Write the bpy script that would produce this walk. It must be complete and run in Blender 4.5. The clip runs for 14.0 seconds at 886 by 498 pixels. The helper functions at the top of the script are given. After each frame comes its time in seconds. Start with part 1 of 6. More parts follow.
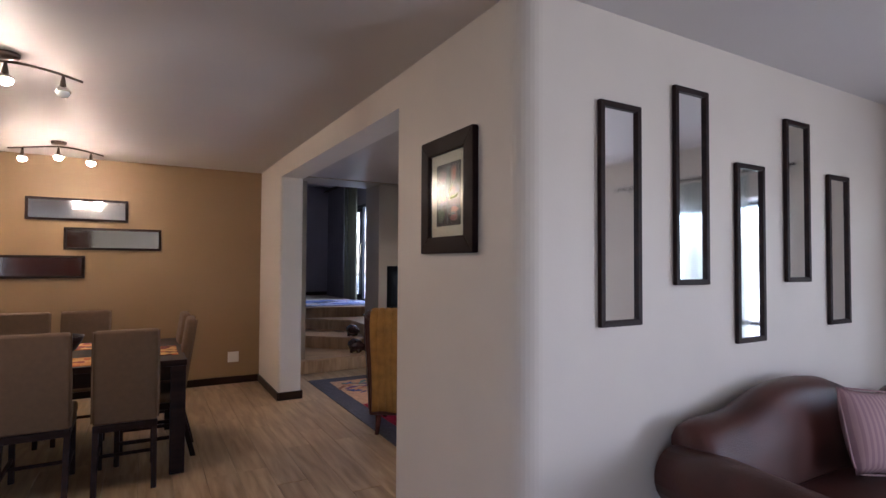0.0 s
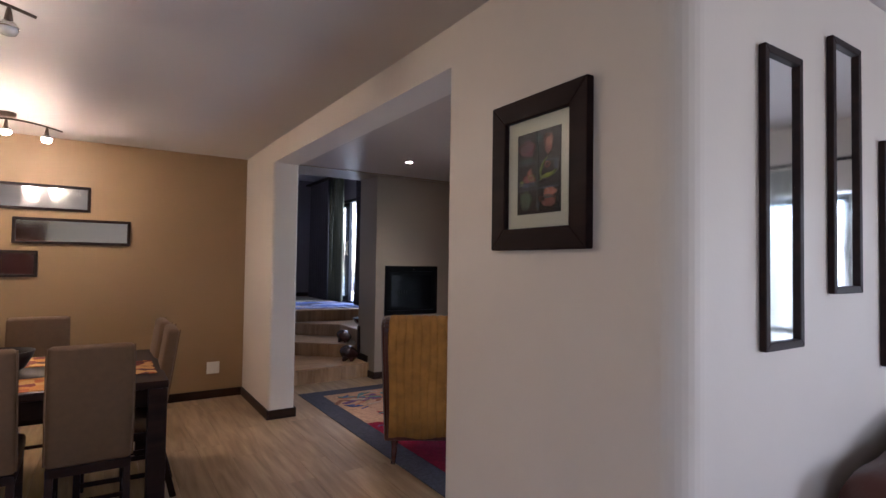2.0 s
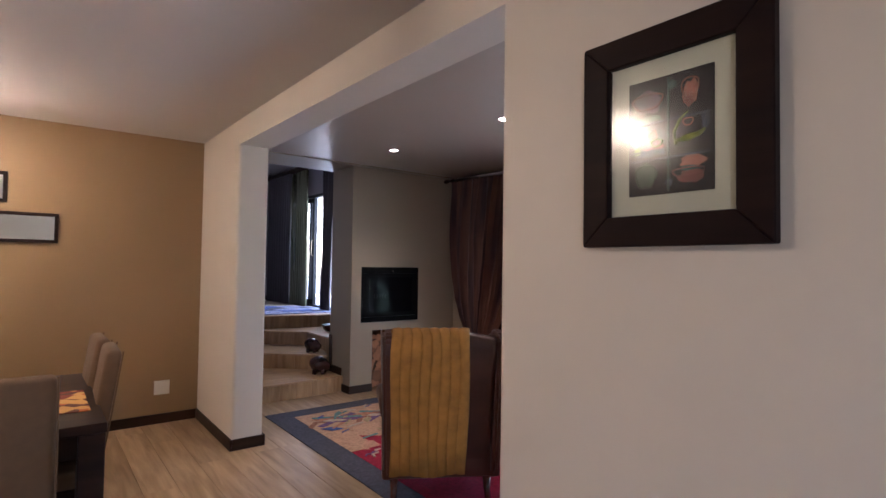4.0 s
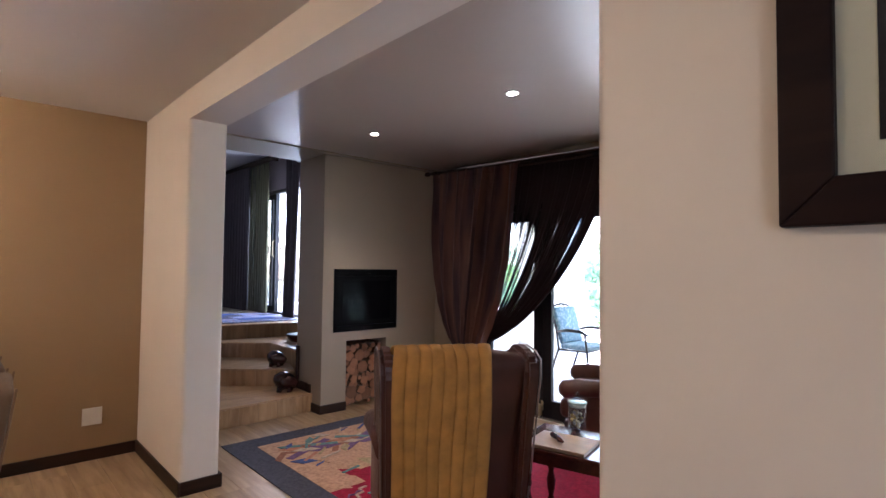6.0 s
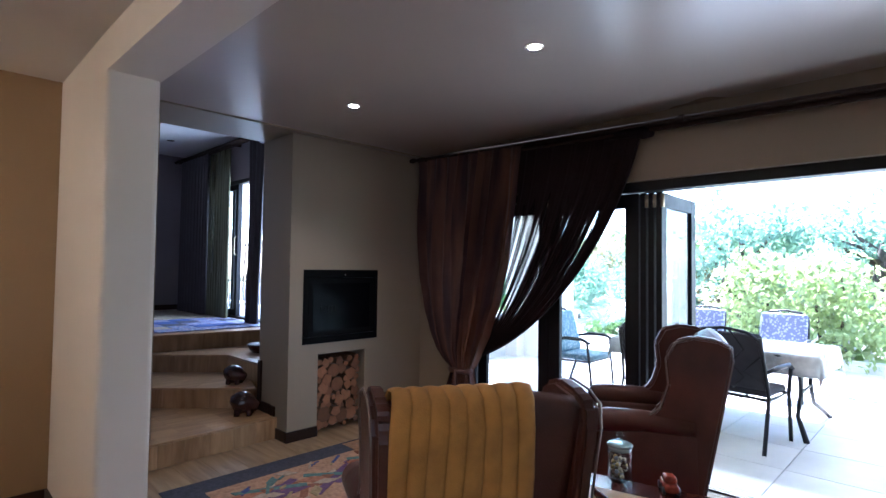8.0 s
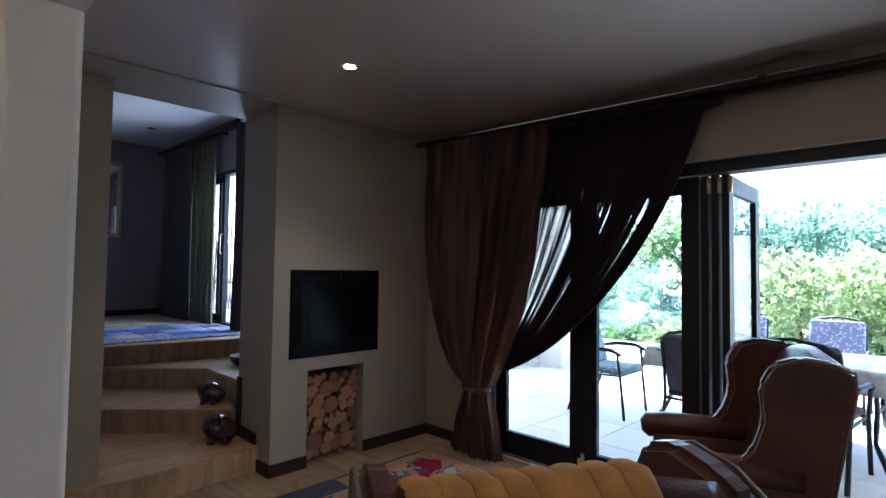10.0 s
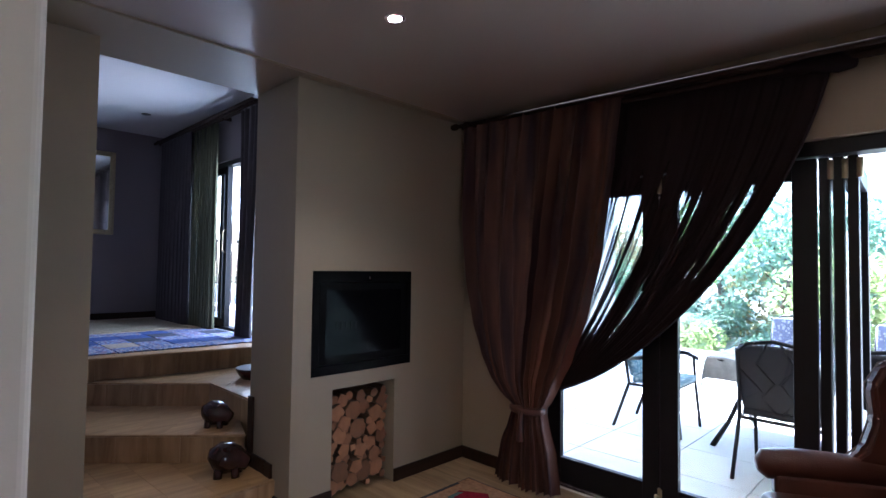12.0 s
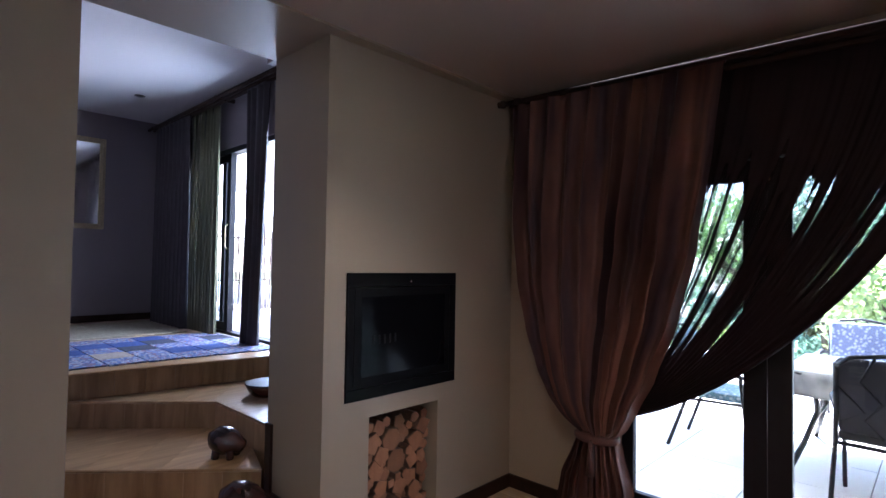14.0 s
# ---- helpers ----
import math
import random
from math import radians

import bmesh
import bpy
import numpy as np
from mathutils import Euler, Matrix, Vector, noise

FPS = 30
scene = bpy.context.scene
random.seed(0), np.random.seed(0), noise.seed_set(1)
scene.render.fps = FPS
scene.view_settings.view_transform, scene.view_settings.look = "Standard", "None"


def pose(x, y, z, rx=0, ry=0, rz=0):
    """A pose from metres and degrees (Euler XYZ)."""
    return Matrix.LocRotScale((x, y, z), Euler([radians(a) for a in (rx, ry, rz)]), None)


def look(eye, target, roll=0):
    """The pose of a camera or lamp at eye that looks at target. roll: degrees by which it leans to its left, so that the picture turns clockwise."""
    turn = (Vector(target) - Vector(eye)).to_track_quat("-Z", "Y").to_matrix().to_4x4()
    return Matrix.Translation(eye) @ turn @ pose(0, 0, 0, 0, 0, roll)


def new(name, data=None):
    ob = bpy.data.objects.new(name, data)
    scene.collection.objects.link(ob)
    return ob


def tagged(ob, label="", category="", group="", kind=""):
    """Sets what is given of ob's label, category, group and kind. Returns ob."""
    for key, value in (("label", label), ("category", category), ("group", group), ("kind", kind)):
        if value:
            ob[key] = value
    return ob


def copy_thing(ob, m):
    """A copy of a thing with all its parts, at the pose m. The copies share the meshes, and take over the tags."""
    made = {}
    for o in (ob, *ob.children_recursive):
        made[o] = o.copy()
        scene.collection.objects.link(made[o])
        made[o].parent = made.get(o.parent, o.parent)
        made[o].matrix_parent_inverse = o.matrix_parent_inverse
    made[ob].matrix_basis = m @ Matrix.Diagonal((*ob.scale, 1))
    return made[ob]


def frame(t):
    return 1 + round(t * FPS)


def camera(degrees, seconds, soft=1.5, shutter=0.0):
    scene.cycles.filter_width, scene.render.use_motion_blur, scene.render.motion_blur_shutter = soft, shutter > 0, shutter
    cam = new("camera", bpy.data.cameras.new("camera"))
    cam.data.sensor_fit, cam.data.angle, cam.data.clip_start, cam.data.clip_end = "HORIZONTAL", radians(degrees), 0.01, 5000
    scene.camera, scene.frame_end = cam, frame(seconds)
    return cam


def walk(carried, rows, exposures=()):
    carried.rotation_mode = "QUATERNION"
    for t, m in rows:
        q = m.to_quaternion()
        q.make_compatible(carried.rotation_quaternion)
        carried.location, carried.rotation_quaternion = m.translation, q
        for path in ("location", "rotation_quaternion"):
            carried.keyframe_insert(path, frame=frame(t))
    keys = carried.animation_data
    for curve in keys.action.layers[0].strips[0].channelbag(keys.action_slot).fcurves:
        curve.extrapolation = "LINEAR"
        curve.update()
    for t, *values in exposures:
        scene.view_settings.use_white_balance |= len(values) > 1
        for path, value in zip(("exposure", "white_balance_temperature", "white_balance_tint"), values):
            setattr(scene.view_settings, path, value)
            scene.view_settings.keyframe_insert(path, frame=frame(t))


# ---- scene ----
cam = camera(80.5, 14.0, 1.5, 0.0)
PATH = [
    (0, (0.546, 0.667, 1.408), (1.533, 2.406, 1.463), 0.3),
    (0.5, (0.515, 0.847, 1.405), (1.517, 2.578, 1.46), 0.5),
    (1, (0.492, 1.026, 1.403), (1.510, 2.743, 1.460), 0.6),
    (1.5, (0.485, 1.215, 1.400), (1.535, 2.909, 1.458), 0.7),
    (2, (0.491, 1.412, 1.401), (1.579, 3.096, 1.458), 0.8),
    (2.5, (0.500, 1.605, 1.403), (1.620, 3.27, 1.460), 0.8),
    (3, (0.512, 1.790, 1.402), (1.668, 3.423, 1.460), 0.8),
    (5.5, (0.681, 2.576, 1.390), (1.997, 4.074, 1.462), 0.7),
    (6, (0.750, 2.752, 1.380), (2.098, 4.230, 1.456), 0.6),
    (6.5, (0.829, 2.917, 1.376), (2.202, 4.367, 1.452), 0.6),
    (7, (0.918, 3.085, 1.385), (2.313, 4.517, 1.462), 0.6),
    (7.5, (1.016, 3.250, 1.389), (2.428, 4.664, 1.466), 0.7),
    (8, (1.144, 3.393, 1.400), (2.566, 4.797, 1.470), 0.7),
    (10.5, (1.632, 4.085, 1.379), (3.052, 5.490, 1.460), 0.8),
    (11, (1.674, 4.24, 1.378), (3.102, 5.637, 1.457), 0.8),
    (11.5, (1.710, 4.396, 1.385), (3.143, 5.793, 1.462), 0.8),
    (12, (1.746, 4.553, 1.395), (3.175, 5.948, 1.467), 0.8),
    (12.5, (1.786, 4.710, 1.40), (3.22, 6.101, 1.468), 0.8),
    (13, (1.834, 4.865, 1.406), (3.269, 6.255, 1.470), 0.8),
    (13.5, (1.872, 5.015, 1.412), (3.312, 6.401, 1.471), 0.8),
    (14, (1.908, 5.16, 1.418), (3.353, 6.54, 1.475), 0.9),
]
walk(cam, [(t, look(eye, target, roll)) for t, eye, target, roll in PATH],
     [(0, 3.02, 5350, 23), (3, 3.25, 5380, 23), (5.5, 3.68, 5620, 23), (6.5, 3.48, 5450, 21), (8.0, 3.25, 5030, 16), (10.5, 2.80, 5080, 13), (12.5, 3.38, 5200, 19), (14, 3.50, 5330, 22)])

# ---- world, sun, lamps ----
world = bpy.data.worlds.new("world")
scene.world = world
world.use_nodes = True
wn = world.node_tree
sky = wn.nodes.new("ShaderNodeTexSky")
sky.sky_type, sky.sun_disc = "NISHITA", False
SUN_EL, SUN_AZ = radians(54), radians(50)
sky.sun_elevation, sky.sun_rotation = SUN_EL, SUN_AZ
wn.links.new(sky.outputs[0], wn.nodes["Background"].inputs[0])
wn.nodes["Background"].inputs[1].default_value = 0.15
sun_dir = Vector((math.sin(SUN_AZ) * math.cos(SUN_EL), math.cos(SUN_AZ) * math.cos(SUN_EL), math.sin(SUN_EL)))
sun = new("sun", bpy.data.lights.new("sun", "SUN"))
sun.data.energy, sun.data.angle, sun.data.color = 5.0, radians(0.5), (1, 0.95, 0.88)
sun.matrix_world = look(sun_dir * 20, (0, 0, 0))



def lamp(kind, name, m, energy, color, size=0.1, size_y=None, spread=None):
    l = new(name, bpy.data.lights.new(name, kind))
    l.data.energy, l.data.color = energy, color
    if kind == "AREA":
        l.data.size = size
        if size_y:
            l.data.shape, l.data.size_y = "RECTANGLE", size_y
        if spread:
            l.data.spread = radians(spread)
    else:
        l.data.shadow_soft_size = size
    if kind == "SPOT":
        l.data.spot_size, l.data.spot_blend = radians(spread or 80), 0.6
    l.matrix_world = m
    return l


# sky light standing in at the openings: garden doors, upper doors, window beside the sofa
DAY = (0.90, 0.96, 1.0)
SOFT = (1.0, 0.96, 0.94)
lamp("AREA", "door_daylight", look((5.5, 4.3, 0.85), (0, 4.3, 2.7)), 6.0, (0.92, 0.98, 0.97), 3.4, 1.7)
lamp("AREA", "upper_daylight", look((4.5, 9.65, 1.7), (0, 9.65, 1.7)), 6.5, (0.74, 0.88, 1.0), 0.8, 1.7)
lamp("AREA", "side_daylight", look((5.15, 0.85, 1.15), (0, 0.85, 1.2)), 3.2, SOFT, 1.2, 1.5)
# added fill lamps at two unseen openings, to brighten the sitting room's walls
lamp("AREA", "unseen_window_fill", look((5.15, -1.9, 1.2), (1.6, 0.4, 2.2)), 12, SOFT, 1.7, 1.6)
lamp("AREA", "unseen_west_fill", look((-3.25, -2.2, 1.35), (2.5, 1.2, 1.35)), 2.3, SOFT, 1.8, 1.4, 95)


# ---- materials ----
def mat(name, color, rough=0.6, metal=0.0, noise_scale=8.0, vary=0.12, bump=0.15, fine=120.0, spec=0.5, island=0.0):
    """A painted, woven or leathery surface: colour that varies at two scales, and fine relief."""
    m = bpy.data.materials.new(name)
    m.use_nodes = True
    nt = m.node_tree
    b = nt.nodes["Principled BSDF"]
    b.inputs["Roughness"].default_value = rough
    b.inputs["Metallic"].default_value = metal
    b.inputs["Specular IOR Level"].default_value = spec
    tc = nt.nodes.new("ShaderNodeTexCoord")
    n1 = nt.nodes.new("ShaderNodeTexNoise")
    n1.inputs["Scale"].default_value, n1.inputs["Detail"].default_value = noise_scale, 4
    nt.links.new(tc.outputs["Object"], n1.inputs["Vector"])
    ramp = nt.nodes.new("ShaderNodeMapRange")
    ramp.inputs["From Min"].default_value, ramp.inputs["From Max"].default_value = 0.3, 0.7
    ramp.inputs["To Min"].default_value, ramp.inputs["To Max"].default_value = 1 - vary, 1 + vary
    nt.links.new(n1.outputs["Fac"], ramp.inputs["Value"])
    mul = nt.nodes.new("ShaderNodeVectorMath")
    mul.operation = "SCALE"
    mul.inputs[0].default_value = color
    nt.links.new(ramp.outputs[0], mul.inputs["Scale"])
    last = mul.outputs[0]
    if island:
        oi = nt.nodes.new("ShaderNodeObjectInfo")
        r2 = nt.nodes.new("ShaderNodeMapRange")
        r2.inputs["To Min"].default_value, r2.inputs["To Max"].default_value = 1 - island, 1 + island
        nt.links.new(oi.outputs["Random"], r2.inputs["Value"])
        m2 = nt.nodes.new("ShaderNodeVectorMath")
        m2.operation = "SCALE"
        nt.links.new(last, m2.inputs[0])
        nt.links.new(r2.outputs[0], m2.inputs["Scale"])
        last = m2.outputs[0]
    nt.links.new(last, b.inputs["Base Color"])
    n2 = nt.nodes.new("ShaderNodeTexNoise")
    n2.inputs["Scale"].default_value, n2.inputs["Detail"].default_value = fine, 3
    nt.links.new(tc.outputs["Object"], n2.inputs["Vector"])
    bp = nt.nodes.new("ShaderNodeBump")
    bp.inputs["Strength"].default_value, bp.inputs["Distance"].default_value = bump, 0.004
    nt.links.new(n2.outputs["Fac"], bp.inputs["Height"])
    nt.links.new(bp.outputs[0], b.inputs["Normal"])
    r3 = nt.nodes.new("ShaderNodeMapRange")
    r3.inputs["To Min"].default_value, r3.inputs["To Max"].default_value = max(rough - 0.1, 0.02), min(rough + 0.1, 1)
    nt.links.new(n1.outputs["Fac"], r3.inputs["Value"])
    nt.links.new(r3.outputs[0], b.inputs["Roughness"])
    return m


def wood(name, dark, light, rough=0.45, stretch=(1, 12, 12), scale=1.6, island=0.0, world_axis=False, rings=0.0, bump=0.15, spec=0.5):
    """Wood with streaks along the object's x axis."""
    m = bpy.data.materials.new(name)
    m.use_nodes = True
    nt = m.node_tree
    b = nt.nodes["Principled BSDF"]
    tc = nt.nodes.new("ShaderNodeTexCoord")
    mp = nt.nodes.new("ShaderNodeMapping")
    mp.inputs["Scale"].default_value = stretch
    nt.links.new(tc.outputs["Object"], mp.inputs["Vector"])
    n = nt.nodes.new("ShaderNodeTexNoise")
    n.noise_dimensions = "4D"
    n.inputs["Scale"].default_value, n.inputs["Detail"].default_value, n.inputs["Distortion"].default_value = scale, 6, 0.6
    nt.links.new(mp.outputs[0], n.inputs["Vector"])
    oi = nt.nodes.new("ShaderNodeObjectInfo")
    w = nt.nodes.new("ShaderNodeMath")
    w.operation = "MULTIPLY"
    w.inputs[1].default_value = 40
    nt.links.new(oi.outputs["Random"], w.inputs[0])
    nt.links.new(w.outputs[0], n.inputs["W"])
    cr = nt.nodes.new("ShaderNodeValToRGB")
    cr.color_ramp.elements[0].position, cr.color_ramp.elements[1].position = 0.32, 0.68
    cr.color_ramp.elements[0].color, cr.color_ramp.elements[1].color = (*dark, 1), (*light, 1)
    nt.links.new(n.outputs["Fac"], cr.inputs["Fac"])
    r2 = nt.nodes.new("ShaderNodeMapRange")
    r2.inputs["To Min"].default_value, r2.inputs["To Max"].default_value = 1 - island, 1 + island
    nt.links.new(oi.outputs["Random"], r2.inputs["Value"])
    m2 = nt.nodes.new("ShaderNodeVectorMath")
    m2.operation = "SCALE"
    nt.links.new(cr.outputs[0], m2.inputs[0])
    nt.links.new(r2.outputs[0], m2.inputs["Scale"])
    nt.links.new(m2.outputs[0], b.inputs["Base Color"])
    bp = nt.nodes.new("ShaderNodeBump")
    bp.inputs["Strength"].default_value, bp.inputs["Distance"].default_value = bump, 0.003
    nt.links.new(n.outputs["Fac"], bp.inputs["Height"])
    nt.links.new(bp.outputs[0], b.inputs["Normal"])
    b.inputs["Roughness"].default_value = rough
    b.inputs["Specular IOR Level"].default_value = spec
    return m


def glow(name, color, strength):
    m = bpy.data.materials.new(name)
    m.use_nodes = True
    b = m.node_tree.nodes["Principled BSDF"]
    b.inputs["Base Color"].default_value = (*color, 1)
    b.inputs["Emission Color"].default_value, b.inputs["Emission Strength"].default_value = (*color, 1), strength
    return m


def glass(name, tint=(0.95, 0.98, 0.97), rough=0.0):
    """Thin clear glass: sees through, with a faint mirror."""
    m = bpy.data.materials.new(name)
    m.use_nodes = True
    nt = m.node_tree
    out = nt.nodes["Material Output"]
    tr, gl, mx, fr = (nt.nodes.new(k) for k in ("ShaderNodeBsdfTransparent", "ShaderNodeBsdfGlossy", "ShaderNodeMixShader", "ShaderNodeLayerWeight"))
    po = nt.nodes.new("ShaderNodeMath")
    tr.inputs[0].default_value = (*tint, 1)
    gl.inputs["Roughness"].default_value = rough
    po.operation, po.inputs[1].default_value = "POWER", 4.0
    nt.links.new(fr.outputs["Facing"], po.inputs[0])
    sc = nt.nodes.new("ShaderNodeMath")
    sc.operation, sc.inputs[1].default_value, sc.inputs[2].default_value = "MULTIPLY_ADD", 0.7, 0.035
    nt.links.new(po.outputs[0], sc.inputs[0])
    nt.links.new(sc.outputs[0], mx.inputs[0])
    nt.links.new(tr.outputs[0], mx.inputs[1])
    nt.links.new(gl.outputs[0], mx.inputs[2])
    nt.links.new(mx.outputs[0], out.inputs[0])
    return m


M_WALL = mat("wall_paint", (0.60, 0.548, 0.480), 0.55, noise_scale=2, vary=0.03, bump=0.06, fine=60)
M_TAN = mat("tan_wall_paint", (0.255, 0.165, 0.078), 0.5, noise_scale=2, vary=0.03, bump=0.06, fine=60)
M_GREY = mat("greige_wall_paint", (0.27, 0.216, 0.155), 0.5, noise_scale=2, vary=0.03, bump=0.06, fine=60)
M_MAUVE = mat("upper_wall_paint", (0.19, 0.16, 0.165), 0.6, noise_scale=2, vary=0.03, bump=0.06, fine=60)
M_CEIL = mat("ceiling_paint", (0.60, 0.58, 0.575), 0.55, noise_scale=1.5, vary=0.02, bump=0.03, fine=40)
# the living ceiling's dimness is put into a darker base than M_CEIL
M_CEIL_L = mat("living_ceiling_dimmed", (0.35, 0.29, 0.24), 0.30, noise_scale=0.3, vary=0.01, bump=0.004, fine=30, spec=1.0)
M_SKIRT = wood("skirting_wood", (0.012, 0.006, 0.004), (0.030, 0.013, 0.008), 0.45, spec=0.2)
M_FLOOR = wood("laminate_boards", (0.22, 0.14, 0.075), (0.42, 0.30, 0.18), 0.35, (9, 0.9, 9), 2.2, island=0.12)
M_STEP = wood("step_boards", (0.29, 0.165, 0.072), (0.48, 0.30, 0.145), 0.35, (0.9, 9, 9), 2.2, island=0.1)
M_DARK = wood("dark_wood", (0.010, 0.005, 0.005), (0.024, 0.011, 0.008), 0.5, spec=0.18)
M_FRAME = wood("dark_picture_frame", (0.007, 0.003, 0.004), (0.016, 0.007, 0.006), 0.5, spec=0.1)
M_MAHOG = wood("mahogany", (0.035, 0.008, 0.006), (0.085, 0.020, 0.013), 0.18, (1, 8, 8))
M_MIRROR = mat("mirror_silver", (0.92, 0.92, 0.92), 0.02, 1.0, vary=0.0, bump=0.0)
M_LEATHER = mat("brown_leather", (0.060, 0.019, 0.013), 0.36, noise_scale=5, vary=0.3, bump=0.35, fine=160, spec=0.38)
M_PIPING = mat("worn_leather_piping", (0.14, 0.105, 0.09), 0.30, vary=0.2, bump=0.1)
M_FABRIC = mat("beige_chair_cover", (0.14, 0.085, 0.046), 0.9, noise_scale=30, vary=0.08, bump=0.5, fine=400)
M_BLACK = mat("black_frame", (0.010, 0.009, 0.010), 0.4, noise_scale=20, vary=0.2, bump=0.05)
M_PATIO = mat("patio_tile", (0.70, 0.67, 0.62), 0.45, noise_scale=3, vary=0.08, bump=0.1, fine=80, island=0.05)
M_WHITE = mat("white_plaster", (0.75, 0.74, 0.72), 0.7, noise_scale=2, vary=0.04, bump=0.1)
M_GLASS = glass("window_glass")
M_CURTAIN = mat("plum_brown_curtain", (0.115, 0.062, 0.056), 0.55, noise_scale=12, vary=0.15, bump=0.3, fine=300, spec=0.25)
# plum and bronze streaks put the silk's sheen on its folds into the colour
cn = M_CURTAIN.node_tree
cuv, cmp_, cno, sheen_ramp = (cn.nodes.new(k) for k in ("ShaderNodeUVMap", "ShaderNodeMapping", "ShaderNodeTexNoise", "ShaderNodeValToRGB"))
cmp_.inputs["Scale"].default_value = (13, 2.2, 1)
cno.inputs["Scale"].default_value, cno.inputs["Detail"].default_value = 1.0, 3
sheen_ramp.color_ramp.elements[0].position, sheen_ramp.color_ramp.elements[1].position = 0.38, 0.66
sheen_ramp.color_ramp.elements[0].color, sheen_ramp.color_ramp.elements[1].color = (0.036, 0.018, 0.022, 1), (0.150, 0.068, 0.046, 1)
cn.links.new(cuv.outputs[0], cmp_.inputs[0])
cn.links.new(cmp_.outputs[0], cno.inputs["Vector"])
cn.links.new(cno.outputs["Fac"], sheen_ramp.inputs[0])
cn.links.new(sheen_ramp.outputs[0], cn.nodes["Principled BSDF"].inputs["Base Color"])
M_THROW = mat("mustard_velvet", (0.34, 0.165, 0.030), 0.85, noise_scale=14, vary=0.2, bump=0.5, fine=260)
M_SOIL = mat("lawn_and_soil", (0.12, 0.14, 0.05), 0.9, noise_scale=2, vary=0.3, bump=0.6, fine=30)


# ---- mesh helpers ----
def mesh_object(name, bm, material, parent=None, label="", smooth=False, loc=None):
    me = bpy.data.meshes.new(name)
    bm.to_mesh(me)
    bm.free()
    if smooth:
        for p in me.polygons:
            p.use_smooth = True
    me.materials.append(material)
    ob = new(name, me)
    if parent is not None:
        ob.parent = parent
    if loc is not None:
        ob.location = loc
    return tagged(ob, label)


def part(name, bm, material, parent, label="", smooth=False):
    return mesh_object(name, bm, material, parent, label, smooth)


def empty(name, x, y, z, rz=0, label="", category="", group="", kind=""):
    e = new(name)
    e.empty_display_size = 0.1
    e.matrix_world = pose(x, y, z, 0, 0, rz)
    return tagged(e, label, category, group, kind)


def box(x0, x1, y0, y1, z0, z1, bevel=0.0, seg=2, bm=None):
    """A block between two corners, its edges rounded by bevel."""
    b = bmesh.new()
    bmesh.ops.create_cube(b, size=1)
    for v in b.verts:
        v.co = ((x0 + x1) / 2 + v.co.x * (x1 - x0), (y0 + y1) / 2 + v.co.y * (y1 - y0), (z0 + z1) / 2 + v.co.z * (z1 - z0))
    if bevel:
        bmesh.ops.bevel(b, geom=list(b.edges), offset=bevel, segments=seg, profile=0.5, affect="EDGES")
    return join(bm, b)


def join(bm, b, m=None):
    """Adds b, moved by m, to bm, or returns b where there is no bm."""
    if m is not None:
        bmesh.ops.transform(b, matrix=m, verts=b.verts)
    if bm is None:
        return b
    me = bpy.data.meshes.new("tmp")
    b.to_mesh(me)
    b.free()
    bm.from_mesh(me)
    bpy.data.meshes.remove(me)
    return bm


def lathe(profile, seg=24, bm=None, m=None):
    """A turned body from (radius, height) pairs."""
    b = bmesh.new()
    rings = [[b.verts.new((r * math.cos(2 * math.pi * i / seg), r * math.sin(2 * math.pi * i / seg), z)) for i in range(seg)] for r, z in profile]
    for a, c in zip(rings, rings[1:]):
        for i in range(seg):
            b.faces.new((a[i], a[(i + 1) % seg], c[(i + 1) % seg], c[i]))
    b.faces.new(list(reversed(rings[0])))
    b.faces.new(rings[-1])
    return join(bm, b, m)


def tube(points, r, seg=10, bm=None):
    """A round bar along points; r is one radius or one for each point."""
    pts = [Vector(p) for p in points]
    rs = r if isinstance(r, (list, tuple)) else [r] * len(pts)
    b = bmesh.new()
    rings = []
    for i, p in enumerate(pts):
        d = (pts[min(i + 1, len(pts) - 1)] - pts[max(i - 1, 0)]).normalized()
        u = d.orthogonal() if i == 0 else (last - d * last.dot(d))
        u = u.normalized()
        last = u
        w = d.cross(u)
        rings.append([b.verts.new(p + rs[i] * (math.cos(2 * math.pi * k / seg) * u + math.sin(2 * math.pi * k / seg) * w)) for k in range(seg)])
    for a, c in zip(rings, rings[1:]):
        for k in range(seg):
            b.faces.new((a[k], a[(k + 1) % seg], c[(k + 1) % seg], c[k]))
    b.faces.new(list(reversed(rings[0])))
    b.faces.new(rings[-1])
    return join(bm, b)


def prism(outline, z0, z1, bevel=0.0, bm=None, m=None, seg=2):
    """A flat outline in x, y raised from z0 to z1."""
    b = bmesh.new()
    lo = [b.verts.new((x, y, z0)) for x, y in outline]
    hi = [b.verts.new((x, y, z1)) for x, y in outline]
    n = len(outline)
    b.faces.new(list(reversed(lo)))
    b.faces.new(hi)
    for i in range(n):
        b.faces.new((lo[i], lo[(i + 1) % n], hi[(i + 1) % n], hi[i]))
    bmesh.ops.recalc_face_normals(b, faces=b.faces)
    if bevel:
        bmesh.ops.bevel(b, geom=list(b.edges), offset=bevel, segments=seg, profile=0.5, affect="EDGES")
    return join(bm, b, m)


def setting(name, bm, material, label="", parent=None, smooth=False):
    o = mesh_object(name, bm, material, parent, label, smooth)
    if parent is None:
        tagged(o, label or name.replace("_", " "), kind="structure")
    return o


# ---- the rooms ----
CEIL, UP = 2.48, 0.68
WX, LX = 1.785, 1.99          # the wall with the wide opening
EX = 4.68                      # garden wall
NY, BY = 7.19, 7.68            # chimney breast, back of the stair opening
PX = 1.972                     # the pillar's face towards the rug
